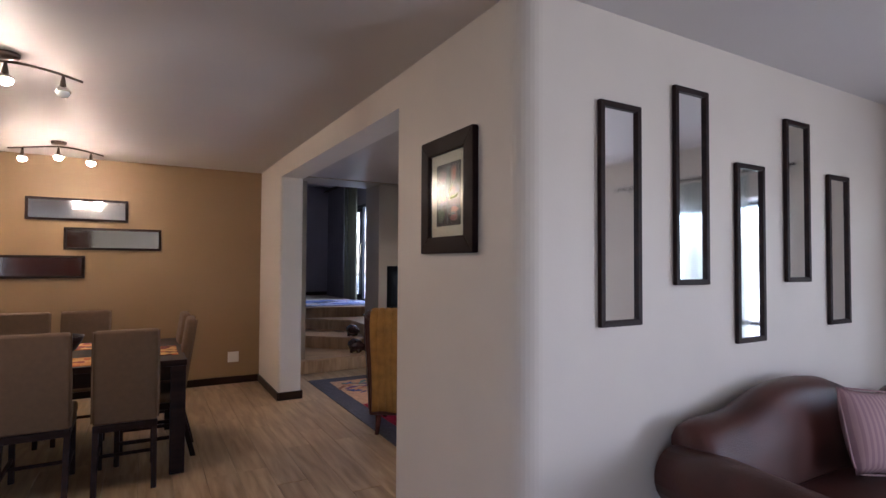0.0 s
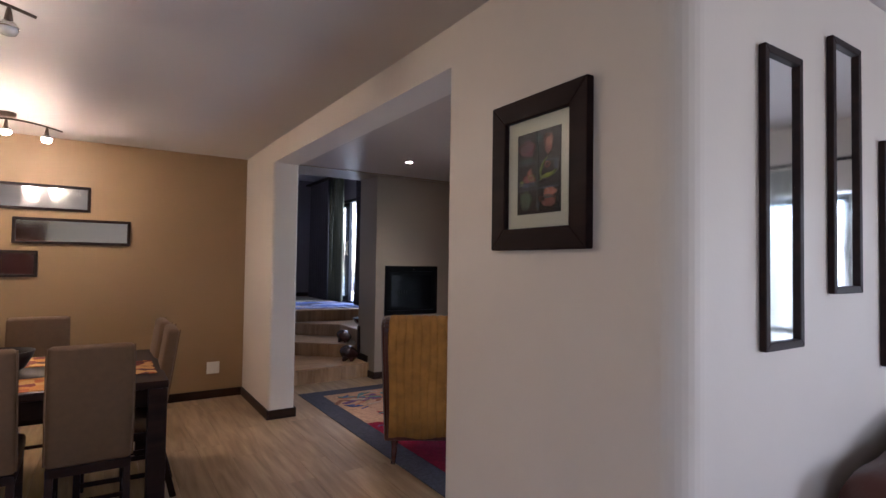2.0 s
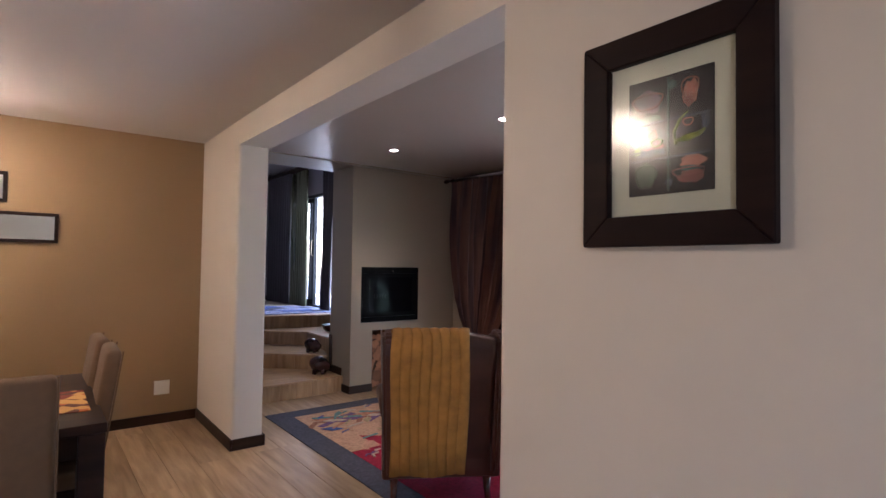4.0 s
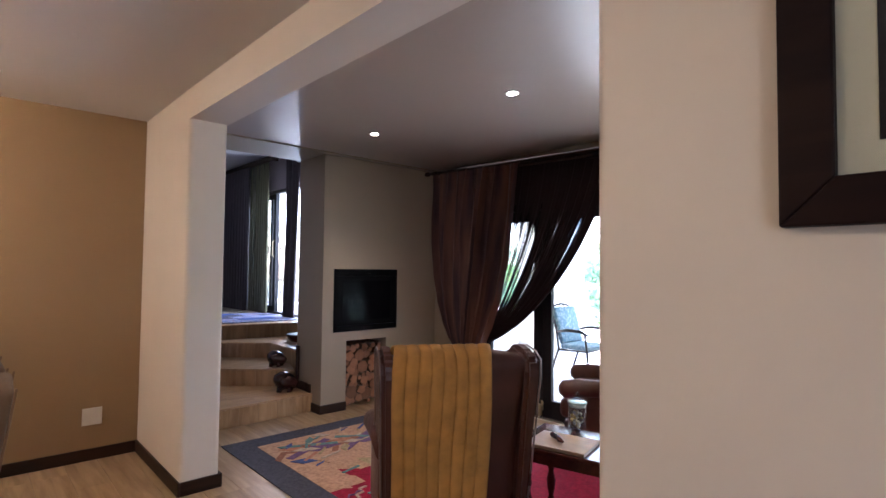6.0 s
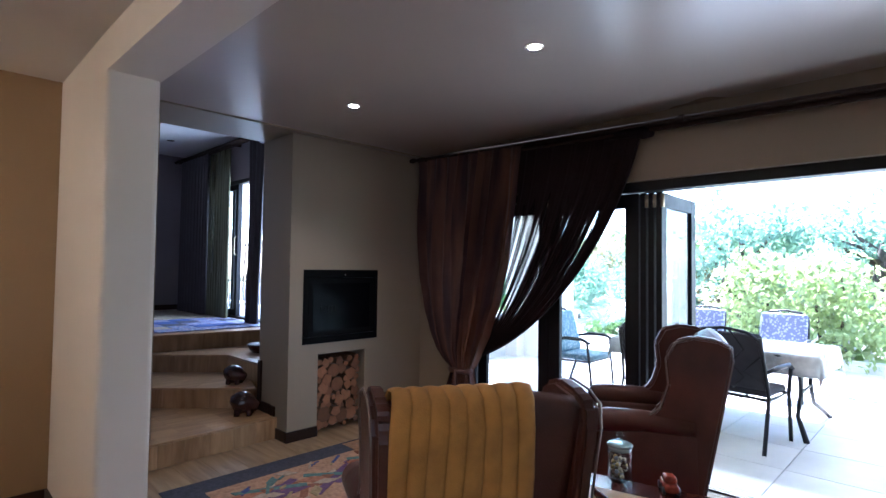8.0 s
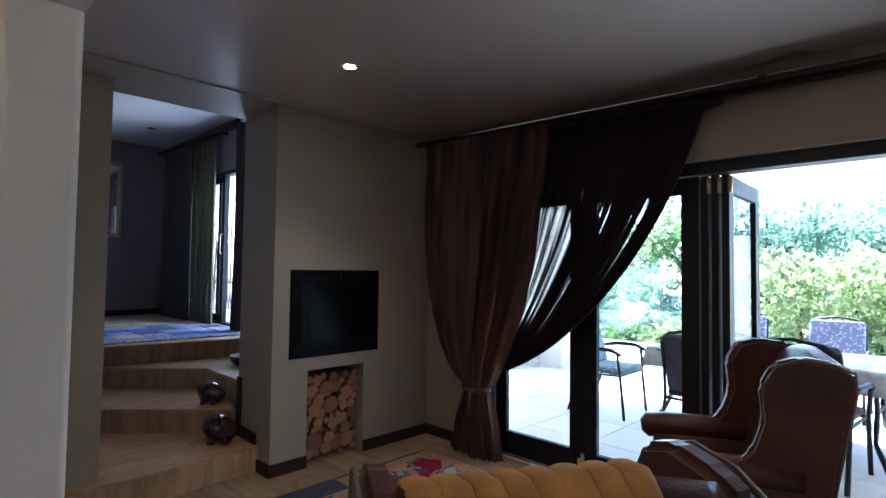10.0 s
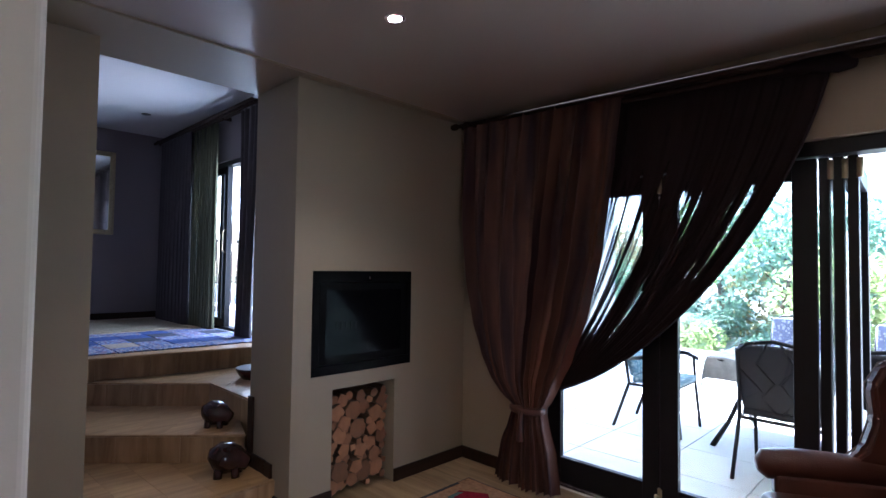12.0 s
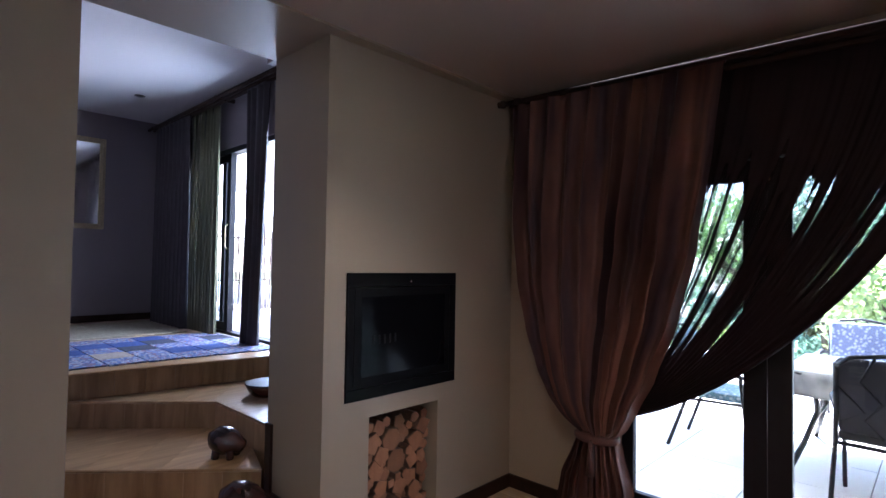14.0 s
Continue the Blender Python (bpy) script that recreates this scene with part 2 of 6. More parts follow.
DY, SY = 7.21, 7.43            # dining room's end wall, wall by the stairs
MY = 2.23                      # wall with the tall mirrors

# walls
def rounded(pts, r, turn=4):
    """An outline whose corners are rounded by r times their third number."""
    o = []
    n = len(pts)
    for i, (x, y, k) in enumerate(pts):
        if not k:
            o.append((x, y))
            continue
        p, a, c = Vector((x, y)), Vector(pts[i - 1][:2]), Vector(pts[(i + 1) % n][:2])
        u, v = (a - p).normalized(), (c - p).normalized()
        q = p + (u + v) * r * k
        for j in range(turn + 1):
            t = j / turn * math.pi / 2
            o.append(tuple(q - (v * math.cos(t) + u * math.sin(t)) * r * k))
    return o


setting("wall_mirrors", prism(rounded([(WX, MY, 3), (4.9, MY, 0), (4.9, MY + 0.22, 0), (LX, MY + 0.22, 0), (LX, 3.385, 1), (WX - 0.002, 3.385, 1)], 0.03, 8), 0, CEIL), M_WALL, "cream painted wall with a rounded corner, hung with mirrors")
setting("wall_lintel", prism([(WX - 0.002, 3.355), (LX, 3.355), (PX, 6.19), (1.742, 6.19)], 2.29, CEIL - 0.001), M_WALL, "cream lintel over the wide opening")
setting("wall_pillar", prism(rounded([(1.742, 6.16, 1), (PX, 6.16, 1), (PX, SY, 0), (1.742, SY, 0)], 0.025), 0, 2.29), M_WALL, "cream rounded pillar beside the wide opening")
setting("wall_pillar_head", box(1.742, PX, 6.19, SY, 2.29, CEIL - 0.001), M_WALL, "cream wall over the pillar")
setting("wall_dining_end", box(-3.0, 1.742, DY, SY + 0.2, 0, CEIL), M_TAN, "tan painted end wall of the dining area")
# the opening at y -3.2 to -1.2 is unseen, added for the western fill lamp
west = box(-3.2, -3.0, -1.2, SY + 0.2, 0, CEIL, bm=box(-3.2, -3.0, -3.6, -3.2, 0, CEIL))
west = box(-3.2, -3.0, -3.2, -1.2, 0, 0.6, bm=box(-3.2, -3.0, -3.2, -1.2, 2.1, CEIL, bm=west))
setting("wall_west", west, M_TAN, "tan painted wall with an added, unseen opening for light")
setting("wall_south", box(-3.2, 5.1, -3.8, -3.6, 0, CEIL), M_WALL, "cream painted wall behind the sitting area")
side = box(4.9, 5.1, -3.6, -2.8, 0, CEIL, bm=box(4.9, 5.1, 1.5, 2.45, 0, CEIL, bm=box(4.9, 5.1, -1.0, 0.2, 0, CEIL)))
# the opening at y -2.8 to -1.0 is unseen, added for a fill lamp
side = box(4.9, 5.1, -2.8, -1.0, 0, 0.4, bm=box(4.9, 5.1, -2.8, -1.0, 2.1, CEIL, bm=side))
side = box(4.9, 5.1, 0.2, 1.5, 0, 0.33, bm=box(4.9, 5.1, 0.2, 1.5, 1.97, CEIL, bm=side))
setting("wall_sofa_side", side, M_WALL, "cream painted wall beside the sofa")
setting("wall_stair_left", box(WX, 2.35, SY, BY, 0, CEIL - 0.001), M_GREY, "greige wall beside the stair opening")
setting("wall_stair_side", box(2.2, 2.40, BY, 12.3, 0, 3.3), M_MAUVE, "wall closing the upper room")
breast = None
for x0, x1, z0, z1 in ((3.26, 3.38, 0, CEIL), (3.38, 4.138, 1.368, CEIL), (4.138, 4.9, 0, CEIL), (3.38, 3.53, 0, 0.756), (4.01, 4.138, 0, 0.756), (3.53, 4.01, 0.665, 0.756)):
    breast = box(x0, x1, NY, BY, z0, z1 - 0.001 * (z1 == CEIL), bm=breast)
bmesh.ops.remove_doubles(breast, verts=breast.verts, dist=0.0001)
setting("wall_breast", breast, M_GREY, "greige chimney breast with a built-in stove and log niche")
setting("wall_garden_north", box(EX, 4.9, 6.63, NY, 0, CEIL), M_GREY, "greige wall beside the folding doors")
setting("wall_garden_head", box(EX, 4.9, 3.0, 6.63, 2.02, CEIL), M_GREY, "greige wall over the folding doors")
setting("wall_garden_south", box(EX, 4.9, 2.45, 3.0, 0, CEIL), M_GREY, "greige wall beside the folding doors")
setting("wall_upper_far", box(2.2, 4.4, 12.3, 12.5, 0.5, 3.3), M_MAUVE, "dark mauve far wall of the upper room")
setting("wall_breast_back", box(3.26, 4.4, BY, BY + 0.1, CEIL, 3.3), M_MAUVE, "wall over the chimney breast")
setting("wall_upper_garden_a", box(4.2, 4.4, BY, 9.1, 0.5, 3.3), M_MAUVE, "dark mauve wall of the upper room")
setting("wall_upper_garden_b", box(4.2, 4.4, 11.3, 12.3, 0.5, 3.3), M_MAUVE, "dark mauve wall of the upper room")
setting("wall_upper_garden_head", box(4.2, 4.4, 9.1, 11.3, 2.55, 3.3), M_MAUVE, "dark mauve wall over the upper door")
setting("wall_upper_south", box(2.2, 3.26, BY, BY + 0.1, CEIL + 0.1, 3.3), M_MAUVE, "wall over the stair opening")

# ceilings
setting("ceiling", box(-3.2, PX, -3.8, SY + 0.2, CEIL, CEIL + 0.1), M_CEIL, "off-white satin ceiling")
setting("ceiling_sitting", box(PX, 5.1, -3.8, MY + 0.22, CEIL, CEIL + 0.1), M_CEIL, "off-white satin ceiling")
setting("ceiling_living", box(PX, 4.9, MY + 0.22, 7.12, CEIL, CEIL + 0.1), M_CEIL_L, "glossy greige ceiling with downlights, its colour darkened for dim light")
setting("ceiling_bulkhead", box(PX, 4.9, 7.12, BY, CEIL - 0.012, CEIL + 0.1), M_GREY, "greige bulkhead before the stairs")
setting("ceiling_upper", box(2.2, 4.4, BY + 0.1, 12.5, 3.12, 3.22), M_CEIL, "pale ceiling of the upper room")

# floors
setting("floor_screed", box(-3.2, 4.9, -3.8, BY + 0.1, -0.2, -0.012), M_WHITE, "screed under the boards")
setting("floor_screed_b", box(4.9, 5.1, -3.8, 2.45, -0.2, -0.012), M_WHITE, "screed under the boards")

# steps: three winding treads and the upper floor
STEPS = [
    ("step_1", [(2.0, 7.30), (3.26, 7.36), (3.26, 8.2), (2.0, 9.2)], 0.0, 0.17),
    ("step_2", [(2.4, 8.52), (3.26, 7.73), (3.8, 9.3), (2.4, 9.8)], 0.0, 0.34),
    ("step_3", [(2.4, 9.45), (3.37, 8.55), (3.37, 7.84), (4.2, 7.84), (4.2, 9.8), (2.4, 9.8)], 0.0, 0.51),
    ("floor_upper", [(2.4, 9.22), (4.2, 8.95), (4.2, 12.3), (2.4, 12.3)], 0.3, 0.68),
]
step_core = {}
for nm, outline, z0, z1 in STEPS:
    step_core[nm] = setting(nm, prism(outline, z0, z1 - 0.012), M_STEP, "oak laminate step with a square nosing")

# skirting
SK = 0.083
def skirt(x0, x1, y0, y1, z=0.0, h=SK):
    setting("baseboard", box(x0, x1, y0, y1, z, z + h, 0.003), M_SKIRT, "dark-stained wooden skirting board")
skirt(-3.0, 1.727, DY - 0.015, DY)
skirt(1.727, 1.742, 6.145, DY)
skirt(1.742, PX + 0.015, 6.145, 6.16)
skirt(PX, PX + 0.015, 6.16, 7.3)
skirt(1.77, 1.785, MY + 0.09, 3.385)
skirt(1.77, LX + 0.015, 3.385, 3.40)
skirt(LX, LX + 0.015, 2.45, 3.385)
skirt(WX + 0.09, 4.9, MY - 0.015, MY)
skirt(3.245, 3.53, NY - 0.015, NY)
skirt(3.245, 3.26, NY, 7.38)
skirt(3.245, 3.26, 7.38, 7.46, 0, 0.25)
skirt(3.245, 3.26, 7.46, 7.70, 0.172)
skirt(3.245, 3.26, 7.62, 7.68, 0.172, 0.42)
skirt(4.01, EX, NY - 0.015, NY)
skirt(EX - 0.015, EX, 6.63, NY)


# outside: patio, roof over it, ground
setting("ground", box(-60, 120, -60, 80, -0.35, -0.24), M_SOIL, "lawn and garden ground")
setting("patio_base", box(4.9, 9.6, -2, 8.62, -0.2, -0.012), M_WHITE, "pale bed of the patio")
setting("patio_roof", box(4.9, 8.5, -2, 8.6, 2.5, 2.62), M_WHITE, "white plastered ceiling over the patio")
for y in (0.6, 8.0):
    setting("patio_column", box(8.1, 8.5, y, y + 0.4, -0.2, 2.5, 0.01), M_WHITE, "white plastered patio column")


# ---- wall hangings ----
def frame_parts(root, w, h, border, depth, inner_mat, bevel=0.004, fmat=None, inner_name="glass", back=0.4):
    """A frame of four mitred bars round a flat panel, in the root's x, z plane; its face looks along -y."""
    fmat = fmat or M_DARK
    for nm, x0, x1, z0, z1, side in (("bottom_bar", -w / 2, w / 2, -h / 2, -h / 2 + border, 0), ("top_bar", -w / 2, w / 2, h / 2 - border, h / 2, 1),
                                     ("side_bar", -w / 2, -w / 2 + border, -h / 2, h / 2, 2), ("side_bar", w / 2 - border, w / 2, -h / 2, h / 2, 3)):
        b = border
        if side == 0:
            o = [(x0, z0), (x1, z0), (x1 - b, z1), (x0 + b, z1)]
        elif side == 1:
            o = [(x0 + b, z0), (x1 - b, z0), (x1, z1), (x0, z1)]
        elif side == 2:
            o = [(x0, z0), (x1, z0 + b), (x1, z1 - b), (x0, z1)]
        else:
            o = [(x0, z0 + b), (x1, z0), (x1, z1), (x0, z1 - b)]
        part(nm, prism(o, 0, depth, bevel, m=Matrix.Rotation(radians(90), 4, "X")), fmat, root)
    iw, ih = w / 2 - border + 0.002, h / 2 - border + 0.002
    return part(inner_name, box(-iw, iw, -depth * back, -0.002, -ih, ih), inner_mat, root)


def wall_mirror(x, y, z, rz, w, h, label, group, fmat=None):
    e = empty("wall_mirror", x, y, z, rz, label, "mirror", group)
    frame_parts(e, w, h, 0.026, 0.022, M_MIRROR, 0.003, fmat, "mirror_glass")
    return e


for x, z0, z1 in ((2.287, 1.148, 2.092), (2.762, 1.314, 2.234), (3.234, 1.016, 1.923), (3.688, 1.316, 2.208), (4.143, 1.062, 1.944)):
    wall_mirror(x, MY - 0.002, (z0 + z1) / 2, 0, 0.247, z1 - z0, "tall narrow mirror in a black frame on a cream wall", "tall mirrors over the sofa")
for x1, z in ((0.372, 1.94), (0.69, 1.643), (-0.002, 1.352)):
    wall_mirror(x1 - 0.438, DY - 0.002, z, 0, 0.876, 0.232, "long narrow mirror in a dark frame on the tan wall", "long mirrors over the dining table", M_DARK)

# framed picture with a dark abstract print
M_MAT = mat("passepartout_card", (0.62, 0.56, 0.46), 0.8, vary=0.02, bump=0.1)
M_PRINT = mat("print_ground", (0.016, 0.012, 0.017), 0.7, noise_scale=22, vary=0.5, bump=0.0, spec=0.05)
PRINT_COLORS = [mat("print_" + n, c, 0.5, noise_scale=40, vary=0.5, bump=0.0) for n, c in (
    ("red", (0.17, 0.022, 0.022)), ("plum", (0.07, 0.018, 0.045)), ("teal", (0.012, 0.035, 0.040)), ("blue", (0.020, 0.022, 0.060)),
    ("lime", (0.17, 0.20, 0.04)), ("coral", (0.28, 0.075, 0.05)), ("green", (0.02, 0.045, 0.02)))]
pic = empty("framed_picture", WX - 0.002, 2.779, 1.731, -90, "framed colourful abstract print in a wide dark brown frame", "picture")
frame_parts(pic, 0.48, 0.552, 0.078, 0.032, M_MAT, 0.004, M_FRAME, "passepartout", 0.3)
part("print", box(-0.109, 0.109, -0.0125, -0.0098, -0.147, 0.147), M_PRINT, pic)
rnd = random.Random(5)


def blob(cx, cz, rx, rz_, seed, y=-0.0135, n=16):
    r = random.Random(seed)
    o = [(cx + rx * (0.65 + 0.5 * r.random()) * math.cos(2 * math.pi * i / n), cz + rz_ * (0.65 + 0.5 * r.random()) * math.sin(2 * math.pi * i / n)) for i in range(n)]
    return prism(o, -y - 0.0006, -y, m=Matrix.Rotation(radians(90), 4, "X"))


for i, (cx, cz, rx, rz_, k) in enumerate(((-0.055, 0.09, 0.036, 0.035, 1), (0.055, 0.09, 0.022, 0.036, 5), (0.05, 0.07, 0.013, 0.014, 0), (-0.045, -0.02, 0.036, 0.017, 0),
                                          (-0.04, 0.0, 0.014, 0.018, 5), (-0.06, 0.045, 0.04, 0.008, 2), (0.06, -0.075, 0.034, 0.018, 5), (0.055, -0.11, 0.036, 0.02, 0),
                                          (0.05, -0.09, 0.03, 0.007, 2), (-0.06, -0.095, 0.035, 0.034, 6), (-0.05, -0.045, 0.045, 0.006, 3), (0.0, -0.12, 0.01, 0.012, 3),
                                          (-0.085, -0.035, 0.012, 0.012, 4), (0.09, 0.02, 0.012, 0.022, 3), (0.01, 0.12, 0.012, 0.012, 2))):
    part("painted_patch", blob(cx, cz, rx, rz_, i, -0.0135 - 0.0007 * (i % 3)), PRINT_COLORS[k], pic)
part("painted_lizard", tube([(0.02, -0.0165, -0.03), (0.015, -0.0165, 0.0), (0.03, -0.0165, 0.03), (0.05, -0.0165, 0.045)], [0.003, 0.004, 0.003, 0.001], 8), PRINT_COLORS[4], pic)
part("painted_body", tube([(0.018, -0.0165, -0.022), (0.05, -0.0165, -0.018), (0.075, -0.0165, -0.014), (0.09, -0.0165, -0.004)], [0.003, 0.009, 0.006, 0.003], 8), PRINT_COLORS[4], pic)
for k, (cx, cz, rx, rz_, tilt) in enumerate(((-0.055, 0.09, 0.040, 0.022, 0), (0.05, 0.02, 0.012, 0.010, 5), (-0.03, -0.018, 0.014, 0.010, 4), (0.05, -0.10, 0.038, 0.012, 0), (-0.06, -0.10, 0.026, 0.034, 6), (0.055, 0.10, 0.020, 0.030, 5))):
    part("painted_outline", tube([(cx + rx * (1 + 0.12 * math.sin(3 * a)) * math.cos(a), -0.0168, cz + rz_ * (1 + 0.15 * math.cos(2 * a)) * math.sin(a)) for a in [math.pi * j / 12 for j in range(25)]], 0.0014, 5), PRINT_COLORS[tilt], pic)
for cx, cz, w_ in ((0.0, 0.035, 0.20), (0.0, -0.058, 0.20), (-0.055, -0.036, 0.085)):
    part("painted_band", box(cx - w_ / 2, cx + w_ / 2, -0.0152, -0.0128, cz - 0.0022, cz + 0.0022), PRINT_COLORS[3], pic)
part("painted_divide", box(-0.003, 0.001, -0.0150, -0.0126, -0.14, 0.14), PRINT_COLORS[2], pic)
part("picture_glass", box(-0.172, 0.172, -0.0215, -0.0205, -0.2, 0.2), glass("soft_picture_glass", rough=0.17), pic)

# wall socket
M_PLASTIC = mat("white_plastic", (0.62, 0.60, 0.55), 0.4, vary=0.01, bump=0.0)
so = empty("wall_socket", 1.452, DY, 0.307, 0, "white plastic double wall socket on the tan wall", "socket")
part("plate", box(-0.06, 0.06, -0.010, 0, -0.06, 0.06, 0.004), M_PLASTIC, so)
for x in (-0.03, 0.03):
    part("switch", box(x - 0.012, x + 0.012, -0.014, -0.0095, 0.02, 0.04, 0.002), M_PLASTIC, so)
    part("inlet", box(x - 0.02, x + 0.02, -0.0125, -0.0095, -0.045, 0.0, 0.004), M_PLASTIC, so)

# ---- dining ----
def dining_chair():
    e = empty("dining_chair", 0, 0, 0, 0, "high-backed dining chair with a beige fabric cover on dark wooden legs", "chair", "chairs round the dining table")
    back = prism([(-0.178, -0.022), (0.178, -0.022), (0.178, 0.042), (-0.178, 0.042)], 0.40, 1.01, 0.022, seg=3)
    for v in back.verts:                      # the back leans and its top is slightly crowned
        v.co.y -= 0.16 * max(v.co.z - 0.45, 0) ** 1.15
        if v.co.z > 0.95:
            v.co.z -= 0.9 * v.co.x ** 2
    part("backrest", back, M_FABRIC, e, smooth=True)
    seat = box(-0.18, 0.18, 0.03, 0.42, 0.40, 0.48, 0.022, 3)
    part("seat", seat, M_FABRIC, e, smooth=True)
    part("seat_frame", box(-0.175, 0.175, -0.018, 0.41, 0.355, 0.40, 0.004), M_DARK, e)
    for s in (-1, 1):
        part("piping", tube([(s * 0.176, -0.105, 0.985), (s * 0.18, -0.065, 0.7), (s * 0.18, -0.022, 0.42)], 0.004, 6), M_FABRIC, e)
    for x in (-0.158, 0.158):
        part("front_leg", prism([(-0.016, -0.016), (0.016, -0.016), (0.016, 0.016), (-0.016, 0.016)], 0, 0.36, 0.003, m=Matrix.Translation((x, 0.385, 0))), M_DARK, e)
        leg = prism([(-0.016, -0.018), (0.016, -0.018), (0.016, 0.018), (-0.016, 0.018)], 0, 0.36, 0.003, m=Matrix.Translation((x, 0, 0)))
        for v in leg.verts:
            v.co.y -= 0.09 * (0.36 - v.co.z) / 0.36
        part("back_leg", leg, M_DARK, e)
        part("stretcher", box(x - 0.009, x + 0.009, -0.04, 0.375, 0.14, 0.165, 0.003), M_DARK, e)
    part("cross_stretcher", box(-0.15, 0.15, 0.17, 0.188, 0.142, 0.163, 0.003), M_DARK, e)
    return e


ch = dining_chair()
ch.matrix_world = pose(0.455, 4.53, 0, 0, 0, 0)
for x, y, rz in ((-0.005, 4.54, 1), (-0.46, 4.53, -1), (0.115, 5.99, 180), (-0.31, 5.99, 180), (0.785, 5.08, 88), (0.775, 5.52, 91), (-0.95, 5.3, -90), (-0.95, 4.85, -90)):
    copy_thing(ch, pose(x, y, 0, 0, 0, rz))

tb = empty("dining_table", 0.13, 5.03, 0, 0, "square dining table of very dark polished wood", "table")
part("tabletop", box(-0.67, 0.67, -0.44, 0.72, 0.715, 0.755, 0.005), M_DARK, tb)
for sx in (-1, 1):
    for y in (-0.39, 0.67):
        part("leg", box(sx * 0.62 - 0.045, sx * 0.62 + 0.045, y - 0.045, y + 0.045, 0, 0.715, 0.004), M_DARK, tb)
for y in (-0.395, 0.675):
    part("apron", box(-0.575, 0.575, y - 0.012, y + 0.012, 0.62, 0.715, 0.002), M_DARK, tb)
for x in (-0.625, 0.625):
    part("side_apron", box(x - 0.012, x + 0.012, -0.345, 0.625, 0.62, 0.715, 0.002), M_DARK, tb)


def patch_mat(name, cols, scale, rough=0.8):
    """Woven cloth in irregular fields of several colours."""
    m = mat(name, (1, 1, 1), rough, bump=0.4, fine=350)
    nt = m.node_tree
    tc, vo, cr = nt.nodes.new("ShaderNodeTexCoord"), nt.nodes.new("ShaderNodeTexVoronoi"), nt.nodes.new("ShaderNodeValToRGB")
    vo.inputs["Scale"].default_value = scale
    nt.links.new(tc.outputs["Object"], vo.inputs["Vector"])
    cr.color_ramp.interpolation = "CONSTANT"
    el = cr.color_ramp.elements
    while len(el) < len(cols):
        el.new(0.5)
    for i, c in enumerate(cols):
        el[i].position, el[i].color = i / len(cols), (*c, 1)
    sep = nt.nodes.new("ShaderNodeSeparateColor")
    nt.links.new(vo.outputs["Color"], sep.inputs[0])
    nt.links.new(sep.outputs[0], cr.inputs[0])
    nt.links.new(cr.outputs[0], nt.nodes["Principled BSDF"].inputs["Base Color"])
    return m


M_RUNNER = patch_mat("flame_runner", [(0.42, 0.10, 0.02), (0.55, 0.30, 0.08), (0.20, 0.03, 0.015), (0.50, 0.20, 0.03), (0.10, 0.02, 0.012)], 14)
for nm, x0, x1, y0, y1 in (("table_mat", 0.42, 0.76, 4.82, 5.26), ("table_mat", -0.08, 0.36, 4.63, 4.96), ("table_mat", -0.52, -0.12, 4.63, 4.96), ("table_mat", -0.1, 0.35, 5.35, 5.7)):
    r = mesh_object(nm, box(x0, x1, y0, y1, 0.755, 0.759, 0.0015), M_RUNNER)
    tagged(r, "orange and red woven table mat on the dark dining table", "table mat", "mats on the dining table")
bowl = empty("bowl", 0.02, 5.08, 0.755, 0, "dark brown wooden bowl on the dining table", "bowl")
part("bowl_body", lathe([(0.05, 0), (0.07, 0.01), (0.12, 0.05), (0.15, 0.10), (0.165, 0.14), (0.158, 0.142), (0.14, 0.10), (0.11, 0.055), (0.05, 0.02)], 32), M_DARK, bowl, smooth=True)
part("foot_ring", lathe([(0.055, 0), (0.055, 0.006), (0.045, 0.006), (0.045, 0.0)], 24), M_DARK, bowl)

# ---- ceiling lights of the dining area ----
M_STEEL = mat("brushed_bronze", (0.10, 0.075, 0.06), 0.3, 0.9, vary=0.1, bump=0.05)
M_CHROME = mat("chrome", (0.7, 0.68, 0.65), 0.12, 1.0, vary=0.05, bump=0.0)
M_BULB = glow("lit_bulb", (1.0, 0.76, 0.48), 62)
M_BULB_OFF = mat("unlit_bulb", (0.5, 0.5, 0.5), 0.1, 0.3, vary=0.05, bump=0.0)
WARM = (1.0, 0.70, 0.42)


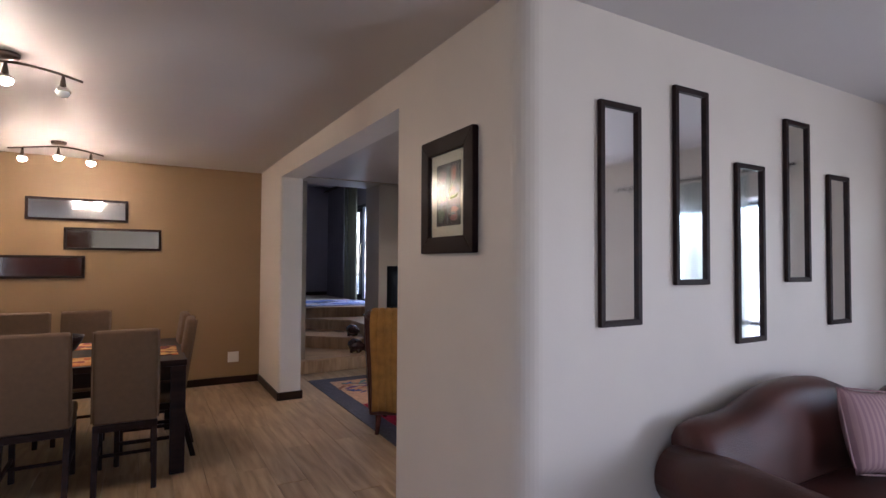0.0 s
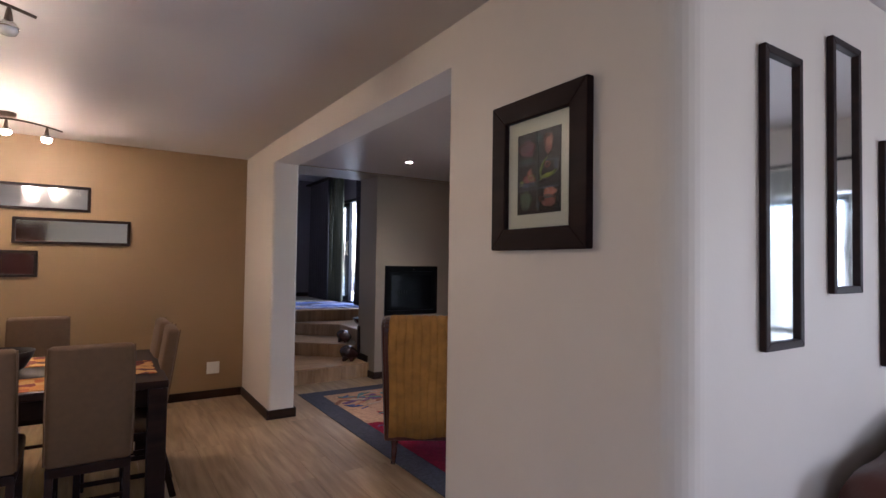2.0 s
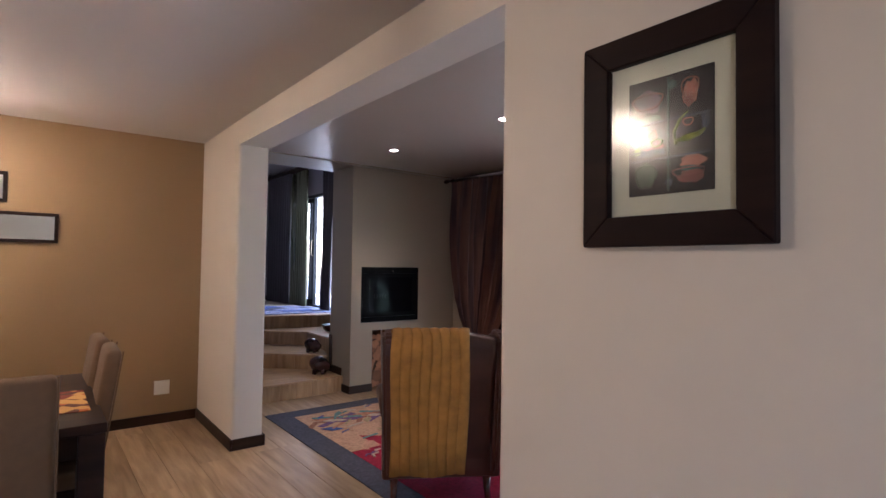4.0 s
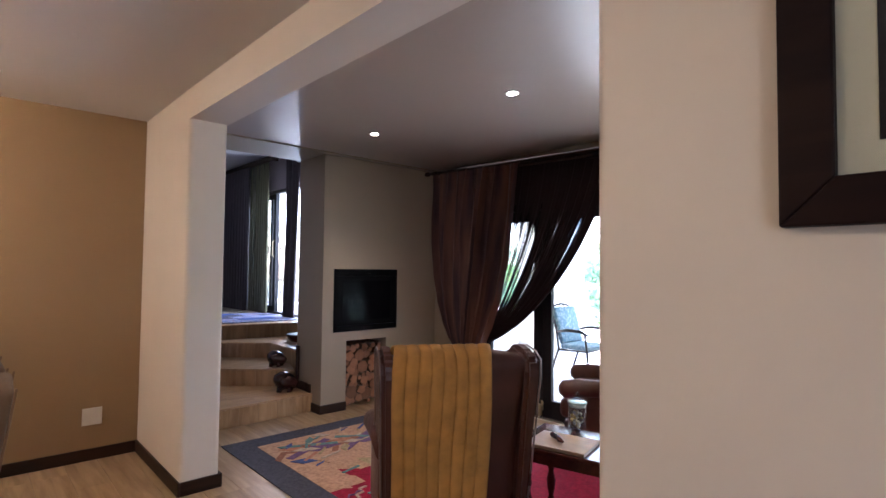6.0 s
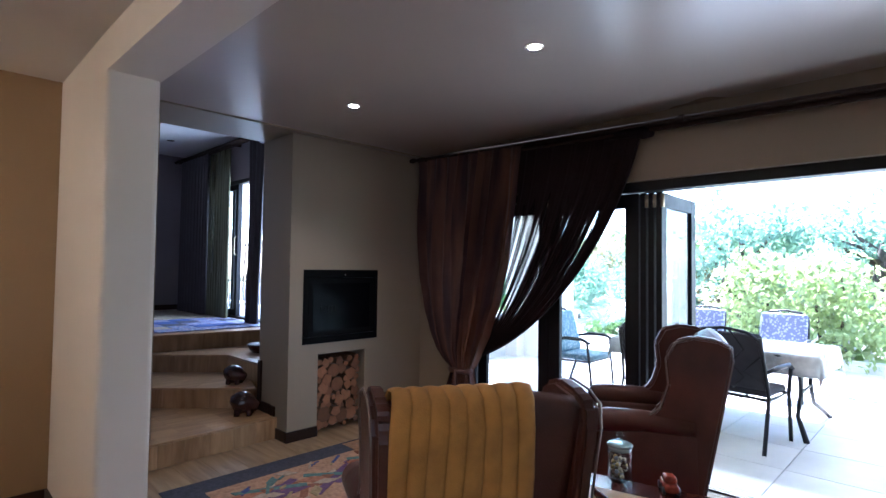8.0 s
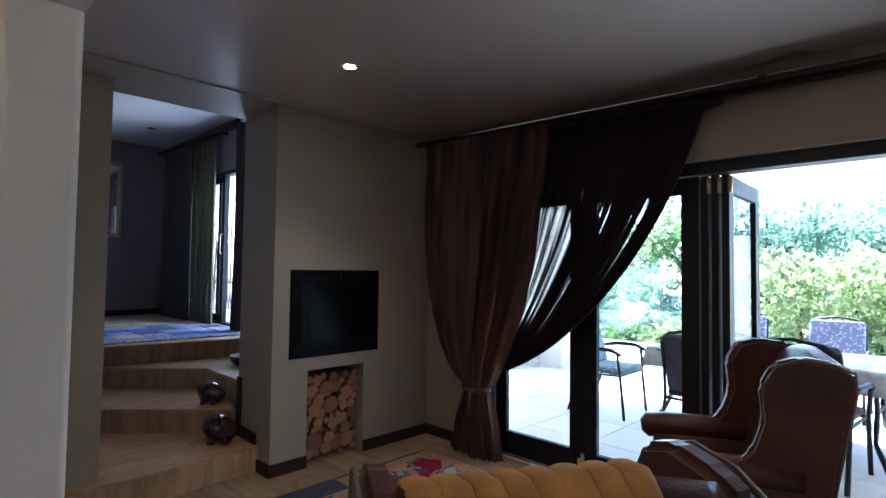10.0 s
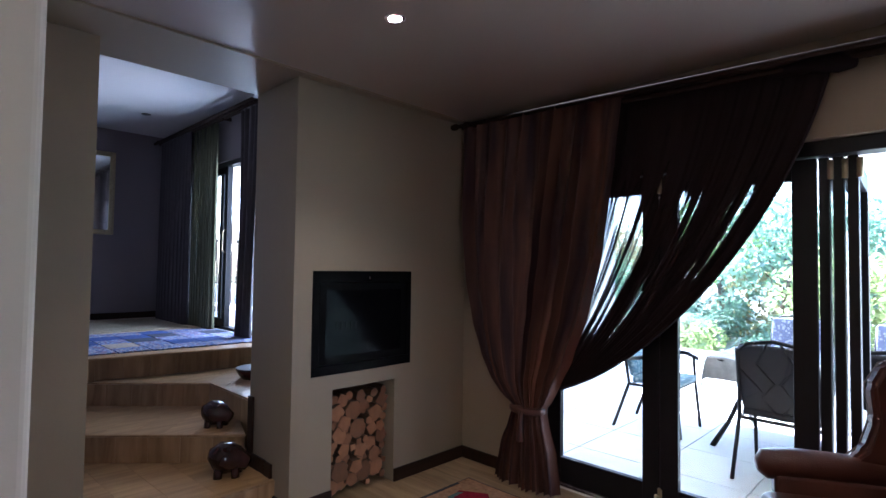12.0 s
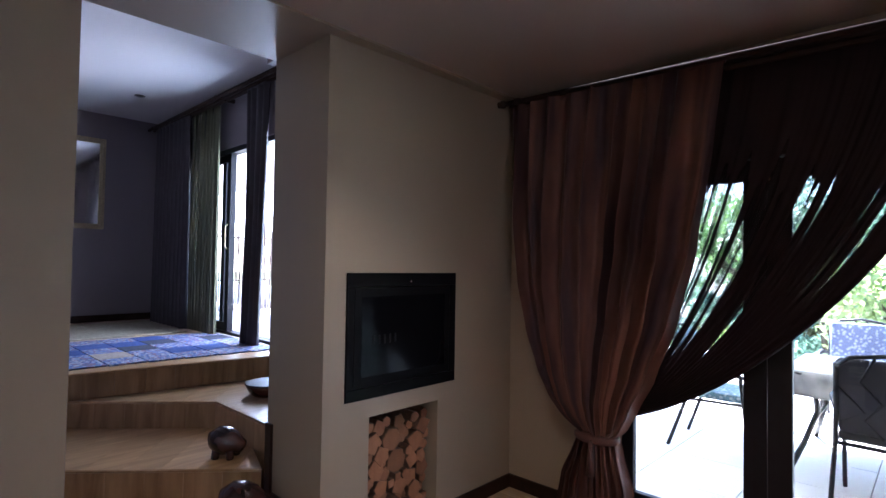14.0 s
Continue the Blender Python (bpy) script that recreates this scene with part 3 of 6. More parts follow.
def track_light(x, y, lit, spread, label):
    e = empty("track_light", x, y, CEIL, 0, label, "ceiling light", "track lights over the dining table")
    part("canopy", lathe([(0.052, -0.028), (0.06, -0.018), (0.06, -0.001), (0.05, 0.0)], 24), M_STEEL, e, smooth=True)
    pts = [(spread[0] + (spread[1] - spread[0]) * k / 16, 0.03 * math.sin(k / 16 * 2 * math.pi), -0.045 - 0.05 * (abs(k - 8) / 8) ** 1.5) for k in range(17)]
    part("curved_arm", tube(pts, 0.007, 8), M_STEEL, e, smooth=True)
    for i, (dx, on) in enumerate(lit):
        k = (dx - spread[0]) / (spread[1] - spread[0])
        z = -0.045 - 0.05 * abs(2 * k - 1) ** 1.5
        yy = 0.03 * math.sin(k * 2 * math.pi)
        h = part("lamp_head", tube([(dx, yy, z), (dx, yy, z - 0.03), (dx, yy - 0.004, z - 0.07)], [0.006, 0.012, 0.017], 12), M_STEEL, e, smooth=True)
        part("ring", lathe([(0.022, 0), (0.034, -0.014), (0.038, -0.026), (0.036, -0.026), (0.032, -0.014), (0.02, 0)], 20, m=Matrix.Translation((dx, yy - 0.004, z - 0.066))), M_CHROME, h, smooth=True)
        part("bulb", lathe([(0.010, 0), (0.028, -0.012), (0.034, -0.032), (0.026, -0.048), (0.006, -0.056)], 16, m=Matrix.Translation((dx, yy - 0.004, z - 0.068))), M_BULB if on else M_BULB_OFF, h, "glowing bulb" if on else "unlit bulb", smooth=True)
        if on:
            lamp("POINT", "bulb_light", Matrix.Translation((x + dx, y + yy - 0.004, CEIL + z - 0.15)), 0.26, WARM, 0.02)
    return e


track_light(-0.15, 6.42, ((-0.26, True), (0.0, True), (0.245, True)), (-0.36, 0.34), "bronze track light with three lit bulbs")
track_light(-0.10, 4.10, ((-0.26, True), (0.0, True), (0.245, False)), (-0.36, 0.33), "bronze track light with one unlit bulb")

# ---- sofa ----
def rolled(points, radii, seg=16):
    return tube(points, radii, seg)


sf = empty("sofa", 3.55, 1.72, 0, 0, "dark brown leather camel-back sofa with rolled arms", "sofa")
outline = []
for i in range(33):
    u = -1.02 + 2.04 * i / 32
    outline.append((u, 0.58 + 0.27 * math.exp(-abs((u + 0.20) / 0.66) ** 2.6) + 0.10 * math.exp(-((abs(u) - 0.98) / 0.2) ** 2)))
b = bmesh.new()
rows = []
for u, top in outline:
    ring = [(0.44, 0.12), (0.44, top - 0.05), (0.42, top - 0.01), (0.37, top), (0.31, top - 0.015), (0.27, top - 0.07), (0.23, 0.52 + (top - 0.6) * 0.4), (0.21, 0.40), (0.21, 0.12)]
    rows.append([b.verts.new((u, y, z)) for y, z in ring])
for p, q in zip(rows, rows[1:]):
    for k in range(len(p) - 1):
        b.faces.new((p[k], q[k], q[k + 1], p[k + 1]))
b.faces.new(rows[0])
b.faces.new(list(reversed(rows[-1])))
bmesh.ops.recalc_face_normals(b, faces=b.faces)
part("backrest", b, M_LEATHER, sf, smooth=True)
for s in (-1, 1):
    part("arm", rolled([(s * 1.03, 0.42, 0.52), (s * 1.04, 0.20, 0.525), (s * 1.05, -0.1, 0.51), (s * 1.06, -0.36, 0.49), (s * 1.06, -0.43, 0.485), (s * 1.06, -0.445, 0.485)], [0.12, 0.135, 0.135, 0.14, 0.12, 0.06], 20), M_LEATHER, sf, smooth=True)
    part("arm_panel", box(s * 1.02 - 0.09, s * 1.02 + 0.09, -0.40, 0.42, 0.1, 0.5, 0.02), M_LEATHER, sf, smooth=True)
for s in (-1, 1):
    part("seat_cushion", box(min(0, s * 0.92) + 0.004, max(0, s * 0.92) - 0.004, -0.42, 0.24, 0.28, 0.44, 0.05, 3), M_LEATHER, sf, smooth=True)
part("base", box(-0.95, 0.95, -0.38, 0.40, 0.1, 0.28, 0.01), M_LEATHER, sf)
for x in (-0.98, 0.98):
    for y in (-0.34, 0.36):
        part("foot", lathe([(0.02, 0), (0.035, 0.02), (0.03, 0.06), (0.04, 0.1)], 12, m=Matrix.Translation((x, y, 0))), M_DARK, sf, smooth=True)


def stripes(name, c1, c2, per_metre, rough=0.8):
    m = mat(name, c1, rough, vary=0.05, bump=0.3, fine=300)
    nt = m.node_tree
    tc, wv, cr = nt.nodes.new("ShaderNodeTexCoord"), nt.nodes.new("ShaderNodeTexWave"), nt.nodes.new("ShaderNodeValToRGB")
    wv.inputs["Scale"].default_value, wv.inputs["Distortion"].default_value = per_metre, 0.6
    nt.links.new(tc.outputs["Object"], wv.inputs["Vector"])
    cr.color_ramp.elements[0].position, cr.color_ramp.elements[1].position = 0.45, 0.6
    cr.color_ramp.elements[0].color, cr.color_ramp.elements[1].color = (*c1, 1), (*c2, 1)
    nt.links.new(wv.outputs["Fac"], cr.inputs[0])
    nt.links.new(cr.outputs[0], nt.nodes["Principled BSDF"].inputs["Base Color"])
    return m


M_CUSH = stripes("mauve_ribbed_cushion", (0.26, 0.15, 0.16), (0.34, 0.21, 0.21), 12)


def cushion(m, w, h, label, group):
    n = 14
    b = bmesh.new()
    for side in (-1, 1):
        g = [[None] * (n + 1) for _ in range(n + 1)]
        for i in range(n + 1):
            for j in range(n + 1):
                u, v = 2 * i / n - 1, 2 * j / n - 1
                puff = (max(0, 1 - u * u) * max(0, 1 - v * v)) ** 0.42
                pin = 1 - 0.07 * (u * u) * (1 - v * v) - 0.07 * (v * v) * (1 - u * u)
                g[i][j] = b.verts.new((u * w / 2 * pin, side * 0.075 * puff, v * h / 2 * pin))
        for i in range(n):
            for j in range(n):
                f = (g[i][j], g[i + 1][j], g[i + 1][j + 1], g[i][j + 1])
                b.faces.new(f if side < 0 else f[::-1])
    bmesh.ops.remove_doubles(b, verts=b.verts, dist=0.0005)
    e = empty("cushion", 0, 0, 0, 0, label, "cushion", group)
    part("cover", b, M_CUSH, e, smooth=True)
    part("piping", tube([(w / 2 * math.cos(a) * min(1.35, 1 / max(abs(math.cos(a)), abs(math.sin(a)), 1e-6)) * 0.985, 0, h / 2 * math.sin(a) * min(1.35, 1 / max(abs(math.cos(a)), abs(math.sin(a)), 1e-6)) * 0.985) for a in [2 * math.pi * k / 48 for k in range(49)]], 0.004, 6), M_CUSH, e)
    e.matrix_world = m
    return e


cushion(pose(3.50, 1.80, 0.64, -18, 8, -12), 0.40, 0.38, "mauve ribbed fabric cushion on the leather sofa", "cushions on the sofa")
cushion(pose(3.86, 1.74, 0.64, -22, -8, 14), 0.40, 0.38, "mauve ribbed fabric cushion on the leather sofa", "cushions on the sofa")


# ---- living room: wing chairs ----
def wing_chair(label):
    """Origin on the floor under the middle of the seat; the chair faces +y."""
    e = empty("wing_chair", 0, 0, 0, 0, label, "armchair", "leather wing chairs")
    # back: a padded slab leaning backwards, arched top
    b = bmesh.new()
    n, rows = 12, []
    prof = [(-0.30, 0.20), (-0.335, 0.45), (-0.40, 0.70), (-0.47, 0.93), (-0.475, 0.99), (-0.44, 1.015), (-0.39, 0.99), (-0.34, 0.90), (-0.27, 0.68), (-0.20, 0.44), (-0.18, 0.20)]
    for i in range(n + 1):
        u = -0.295 + 0.59 * i / n
        arch = 0.035 * math.cos(u / 0.295 * math.pi / 2)
        rows.append([b.verts.new((u, y, z + arch * max(0, z - 0.5) * 2)) for y, z in prof])
    for p, q in zip(rows, rows[1:]):
        for k in range(len(p) - 1):
            b.faces.new((p[k], p[k + 1], q[k + 1], q[k]))
    b.faces.new(rows[0])
    b.faces.new(rows[-1])
    bmesh.ops.recalc_face_normals(b, faces=b.faces)
    bmesh.ops.bevel(b, geom=[ed for ed in b.edges if ed.calc_face_angle(0) > 1.2], offset=0.015, segments=2, affect="EDGES")
    part("backrest", b, M_LEATHER, e, smooth=True)
    for s in (-1, 1):
        # wing: an ear from the back's top down to the arm
        w = bmesh.new()
        o = [(-0.36, 0.19), (-0.495, 0.94), (-0.487, 1.0), (-0.42, 1.03), (-0.30, 1.045), (-0.205, 1.015), (-0.155, 0.92), (-0.17, 0.78), (-0.13, 0.66), (-0.05, 0.58), (-0.05, 0.19)]
        lo = [w.verts.new((s * 0.28, y, z)) for y, z in o]
        hi = [w.verts.new((s * (0.335 + 0.03 * (z - 0.4)), y + 0.01, z)) for y, z in o]
        w.faces.new(lo)
        w.faces.new(hi)
        for i in range(len(o)):
            w.faces.new((lo[i], lo[(i + 1) % len(o)], hi[(i + 1) % len(o)], hi[i]))
        bmesh.ops.recalc_face_normals(w, faces=w.faces)
        bmesh.ops.bevel(w, geom=list(w.edges), offset=0.02, segments=3, affect="EDGES")
        part("wing", w, M_LEATHER, e)
        part("arm", tube([(s * 0.305, -0.30, 0.555), (s * 0.31, -0.05, 0.57), (s * 0.315, 0.13, 0.565), (s * 0.32, 0.23, 0.55), (s * 0.32, 0.26, 0.545)], [0.05, 0.058, 0.064, 0.062, 0.03], 16), M_LEATHER, e, smooth=True)
        part("side_panel", box(s * 0.30 - 0.04, s * 0.30 + 0.04, -0.32, 0.20, 0.16, 0.53, 0.02, 3), M_LEATHER, e, smooth=True)
        part("piping", tube([(s * (0.337 + 0.03 * (z - 0.4)), y + 0.01, z) for y, z in ((-0.365, 0.24), (-0.488, 0.92), (-0.480, 0.995), (-0.415, 1.025), (-0.30, 1.038), (-0.215, 1.008), (-0.165, 0.92), (-0.178, 0.78), (-0.140, 0.66), (-0.062, 0.59))], 0.0045, 6), M_PIPING, e, "pale worn piping", smooth=True)
        part("front_leg", tube([(s * 0.26, 0.18, 0.17), (s * 0.275, 0.205, 0.10), (s * 0.27, 0.20, 0.04), (s * 0.28, 0.22, 0.0)], [0.034, 0.028, 0.017, 0.022], 12), M_MAHOG, e, smooth=True)
        part("back_leg", tube([(s * 0.27, -0.26, 0.17), (s * 0.27, -0.275, 0.08), (s * 0.275, -0.31, 0.0)], [0.026, 0.02, 0.016], 10), M_MAHOG, e, smooth=True)
    part("seat_cushion", box(-0.255, 0.255, -0.24, 0.27, 0.33, 0.47, 0.045, 4), M_LEATHER, e, smooth=True)
    part("seat_base", box(-0.30, 0.30, -0.31, 0.23, 0.16, 0.335, 0.015, 2), M_LEATHER, e, smooth=True)
    return e


RUG_TOP = 0.012
wa = wing_chair("brown leather wing chair with a mustard throw over its back")
wa.matrix_world = pose(2.602, 4.786, RUG_TOP, 0, 0, -31)
wb = copy_thing(wa, pose(4.21, 4.81, RUG_TOP, 0, 0, 27))
wb["label"] = "brown leather wing chair with piped edges beside the open folding doors"

# throw over the back of the first chair
b = bmesh.new()
n, rows = 72, []
path = [(-0.405, 0.22), (-0.43, 0.40), (-0.455, 0.60), (-0.488, 0.80), (-0.508, 0.95), (-0.502, 1.035), (-0.46, 1.062), (-0.41, 1.055), (-0.37, 1.01), (-0.32, 0.88), (-0.27, 0.70)]
path = [(y - 0.004, z) for y, z in path]
for i in range(n + 1):
    u = i / n
    rib = abs(math.sin(u * math.pi * 8)) ** 0.6
    row = []
    for k, (y, z) in enumerate(path):
        x = -0.30 + 0.42 * u + 0.006 * math.sin(k * 1.3 + u * 5)
        out = 0.010 * rib
        dy, dz = (-1, 0) if k < 5 else ((-0.5, 0.9) if k < 7 else (0.5, 0.6))
        row.append((x, y + dy * out, z + dz * out + (0.008 * math.sin(u * 9) if k == 0 else 0)))
    rows.append(row)
b.free()
th = empty("throw", 2.602, 4.786, RUG_TOP, -31, "mustard yellow ribbed velvet throw draped over a leather chair", "throw")
for g in range(8):
    b = bmesh.new()
    grid = [[b.verts.new(c) for c in col] for col in rows[g * 9:g * 9 + 10]]
    for p, q in zip(grid, grid[1:]):
        for k in range(len(p) - 1):
            b.faces.new((p[k], q[k], q[k + 1], p[k + 1]))
    bmesh.ops.recalc_face_normals(b, faces=b.faces)
    tp = part("padded_rib", b, M_THROW, th, smooth=True)
    so = tp.modifiers.new("thick", "SOLIDIFY")
    so.thickness, so.offset = 0.008, 0
for ob in (wa, th):
    ob.matrix_world = ob.matrix_world @ Matrix.Diagonal((1.012, 1, 0.972, 1))

# ---- low table and what stands on it ----
RT = (3.535, 4.13)
ct = empty("low_table", 3.23, 4.365, RUG_TOP, 14, "low mahogany table with turned legs on the rug", "table")
part("tabletop", box(-0.235, 0.235, -0.30, 0.30, 0.415, 0.44, 0.008, 3), M_MAHOG, ct)
part("apron", box(-0.19, 0.19, -0.25, 0.25, 0.35, 0.415, 0.003), M_MAHOG, ct)
for sx in (-1, 1):
    for sy in (-1, 1):
        part("turned_leg", lathe([(0.016, 0), (0.024, 0.02), (0.013, 0.05), (0.022, 0.09), (0.027, 0.14), (0.014, 0.19), (0.024, 0.23), (0.015, 0.27), (0.024, 0.30), (0.024, 0.35)], 14, m=Matrix.Translation((sx * 0.165, sy * 0.225, 0))), M_MAHOG, ct, smooth=True)
TT = RUG_TOP + 0.44
bk = empty("serving_board", 3.13, 4.40, TT, 14, "pale flat board lying on the low mahogany table", "board")
part("board", box(-0.13, 0.13, -0.16, 0.16, 0, 0.018, 0.003), mat("pale_board", (0.42, 0.30, 0.18), 0.45, vary=0.15, noise_scale=14), bk)
sp = empty("carved_ornament", 3.12, 4.42, TT + 0.018, 60, "small dark carved ornament on the pale board", "ornament")
part("body", tube([(-0.06, 0, 0.012), (-0.03, 0.01, 0.016), (0.0, -0.004, 0.013), (0.03, 0.008, 0.017), (0.065, 0, 0.010)], [0.006, 0.014, 0.009, 0.015, 0.007], 10), M_MAHOG, sp, smooth=True)
part("head", lathe([(0.006, 0), (0.014, 0.008), (0.014, 0.02), (0.005, 0.028)], 10, m=Matrix.Translation((0.066, 0.004, 0))), M_MAHOG, sp, smooth=True)

M_JAR = glass("jar_glass", (0.86, 0.93, 0.93), 0.02)
jar = empty("glass_jar", 3.42, 4.50, TT, 0, "lidded glass jar filled with wrapped sweets", "jar")
part("jar_body", lathe([(0.045, 0), (0.052, 0.006), (0.052, 0.13), (0.046, 0.145), (0.048, 0.150)], 28), M_JAR, jar, smooth=True)
lid = part("lid", lathe([(0.054, 0.150), (0.056, 0.158), (0.052, 0.166), (0.030, 0.176), (0.012, 0.182)], 28), M_JAR, jar, smooth=True)
part("knob", lathe([(0.008, 0.182), (0.016, 0.192), (0.017, 0.202), (0.010, 0.212), (0.003, 0.214)], 16), M_JAR, lid, smooth=True)
sweet_m = [mat("sweet_" + k, c, 0.4, vary=0.2) for k, c in (("cream", (0.7, 0.6, 0.42)), ("brown", (0.14, 0.07, 0.04)), ("gold", (0.5, 0.35, 0.12)), ("grey", (0.4, 0.4, 0.42)))]
rr = random.Random(8)
for i in range(46):
    a, r, z = rr.random() * 6.283, 0.034 * math.sqrt(rr.random()), 0.014 + 0.092 * (i / 46)
    s = bmesh.new()
    bmesh.ops.create_icosphere(s, subdivisions=1, radius=0.011, matrix=Matrix.Translation((r * math.cos(a), r * math.sin(a), z)))
    part("sweet", s, sweet_m[i % 4], jar, smooth=True)
# pale opaque rings added in place of the clear glass's bright highlights
M_LIDG = mat("pale_jar_highlight", (0.30, 0.36, 0.37), 0.08, vary=0.1, bump=0.0, spec=1.0)
part("neck_ring", lathe([(0.047, 0.132), (0.051, 0.135), (0.051, 0.147), (0.047, 0.150)], 28), M_LIDG, jar, "pale ring standing in for a highlight on the glass", smooth=True)
part("lid_ring", lathe([(0.050, 0.152), (0.0575, 0.154), (0.0575, 0.160), (0.050, 0.163)], 28), M_LIDG, jar, "pale ring standing in for a highlight on the glass", smooth=True)

cr_ = empty("ceramic_figure", 3.455, 4.295, TT, 35, "small red-brown glazed figure on the low table", "ornament")
m_red = mat("red_glaze", (0.28, 0.05, 0.03), 0.2, vary=0.35, noise_scale=60)
part("body", box(-0.045, 0.045, -0.022, 0.022, 0.008, 0.034, 0.009, 3), m_red, cr_, smooth=True)
part("top", box(-0.028, 0.018, -0.019, 0.019, 0.032, 0.055, 0.008, 3), m_red, cr_, smooth=True)
for x in (-0.028, 0.028):
    for y in (-0.022, 0.022):
        part("wheel", lathe([(0.011, -0.004), (0.012, 0), (0.011, 0.004)], 12, m=pose(x, y, 0.012, 90)), M_BLACK, cr_, smooth=True)

cr_.matrix_world = cr_.matrix_world @ Matrix.Scale(1.35, 4)

# ---- rug ----
def cloth(name, c, vary=0.25):
    return mat(name, c, 0.95, noise_scale=45, vary=vary, bump=0.7, fine=420, spec=0.1)


RC = {"slate": cloth("rug_slate", (0.064, 0.066, 0.090)), "peach": cloth("rug_peach", (0.42, 0.26, 0.17)), "magenta": cloth("rug_magenta", (0.24, 0.012, 0.035)),
      "teal": cloth("rug_teal", (0.11, 0.20, 0.20)), "purple": cloth("rug_purple", (0.14, 0.08, 0.17)), "coral": cloth("rug_coral", (0.38, 0.17, 0.11)),
      "cream": cloth("rug_cream", (0.42, 0.34, 0.26)), "blue": cloth("rug_blue", (0.06, 0.09, 0.24)), "rust": cloth("rug_rust", (0.24, 0.11, 0.07)), "sand": cloth("rug_sand", (0.33, 0.26, 0.15))}
RX0, RX1, RY0, RY1 = 2.24, 4.40, 3.85, 6.88
rug = empty("rug", 0, 0, 0, 0, "multicoloured woven rug with a slate border and crimson field", "rug")
part("border", box(RX0, RX1, RY0, RY1, 0, 0.009, 0.003), RC["slate"], rug)
part("crimson_field", prism([(RX0 + 0.2, RY0 + 0.2), (RX1 - 0.25, RY0 + 0.2), (RX1 - 0.25, 6.66), (3.95, 6.66), (3.95, 6.3), (3.7, 6.3), (3.7, 6.1), (3.35, 6.1), (3.35, 5.95), (3.0, 5.95), (3.0, 5.8), (2.7, 5.8), (2.7, 5.6), (RX0 + 0.2, 5.6)], 0.0085, 0.0110), RC["magenta"], rug)
part("peach_field", prism([(RX0 + 0.2, 5.5), (RX1 - 0.02, 5.5), (RX1 - 0.02, RY1 - 0.03), (3.55, RY1 - 0.03), (3.55, RY1 - 0.2), (RX0 + 0.2, RY1 - 0.2)], 0.0080, 0.0105), RC["peach"], rug)
part("peach_edge", box(RX1 - 0.11, RX1 - 0.012, 5.4, 6.87, 0.0088, 0.0098), RC["peach"], rug)
for k, (co, o) in enumerate((("magenta", [(3.92, 6.50), (4.10, 6.42), (4.29, 6.62), (4.20, 6.78), (4.02, 6.70)]), ("magenta", [(3.98, 5.98), (4.22, 5.90), (4.33, 6.12), (4.22, 6.34), (4.02, 6.26)]),
                            ("teal", [(4.05, 6.34), (4.22, 6.36), (4.30, 6.52), (4.14, 6.50)]), ("blue", [(3.72, 6.46), (3.90, 6.42), (3.96, 6.58), (3.80, 6.62)]), ("cream", [(4.10, 6.40), (4.20, 6.37), (4.27, 6.47), (4.18, 6.48)]),
                            ("purple", [(3.70, 6.26), (3.86, 6.18), (3.98, 6.30), (3.84, 6.40)]))):
    part("woven_patch", prism(o, 0.0105, 0.0132 + 0.0003 * k), RC[co], rug)
rr = random.Random(21)


def motif(cx, cy, shape, size, rot, color, lift):
    k = {"diamond": [(0, 1), (0.5, 0), (0, -1), (-0.5, 0)], "bar": [(-1, 0.12), (1, 0.12), (1, -0.12), (-1, -0.12)], "tri": [(0, 0.8), (0.7, -0.5), (-0.7, -0.5)],
         "zig": [(-1, 0), (-0.5, 0.35), (0, 0), (0.5, 0.35), (1, 0), (1, -0.22), (0.5, 0.13), (0, -0.22), (-0.5, 0.13), (-1, -0.22)], "para": [(-0.8, -0.3), (0.3, -0.3), (0.8, 0.3), (-0.3, 0.3)]}[shape]
    o = [(cx + size * (x * math.cos(rot) - y * math.sin(rot)), cy + size * (x * math.sin(rot) + y * math.cos(rot))) for x, y in k]
    o = [(min(max(x, RX0 + 0.12), RX1 - 0.12), min(max(y, RY0 + 0.12), RY1 - 0.1)) for x, y in o]
    part("woven_" + {"diamond": "diamond", "bar": "bar", "tri": "triangle", "zig": "zigzag", "para": "lozenge"}[shape], prism(o, 0.0105, 0.0114 + lift), RC[color], rug)


lift = 0
for i in range(9):       # stepped edge between the two fields
    motif(2.52 + 0.21 * i, 5.68 + 0.1 * i, "diamond", 0.13, 0.5, ("peach", "magenta", "sand")[i % 3], 0.0002)
for cx, cy in ((2.72, 6.42), (3.12, 6.36), (3.52, 6.44), (3.95, 6.38)):
    for j, (sh, sz, ro, co) in enumerate((("zig", 0.26, 0.35, "rust"), ("para", 0.15, 0.3, "cream"), ("diamond", 0.20, 1.2, "purple"), ("diamond", 0.155, 1.2, "coral"), ("bar", 0.24, 0.55, "purple"), ("bar", 0.2, -0.5, "teal"), ("diamond", 0.085, 1.2, "cream"), ("tri", 0.06, 0.6, "rust"))):
        motif(cx + (0.05 * (j % 3) - 0.05), cy + (0.06 * (j % 2) - 0.03), sh, sz, ro + rr.uniform(-0.15, 0.15), co, 0.0004 + 0.0004 * j)
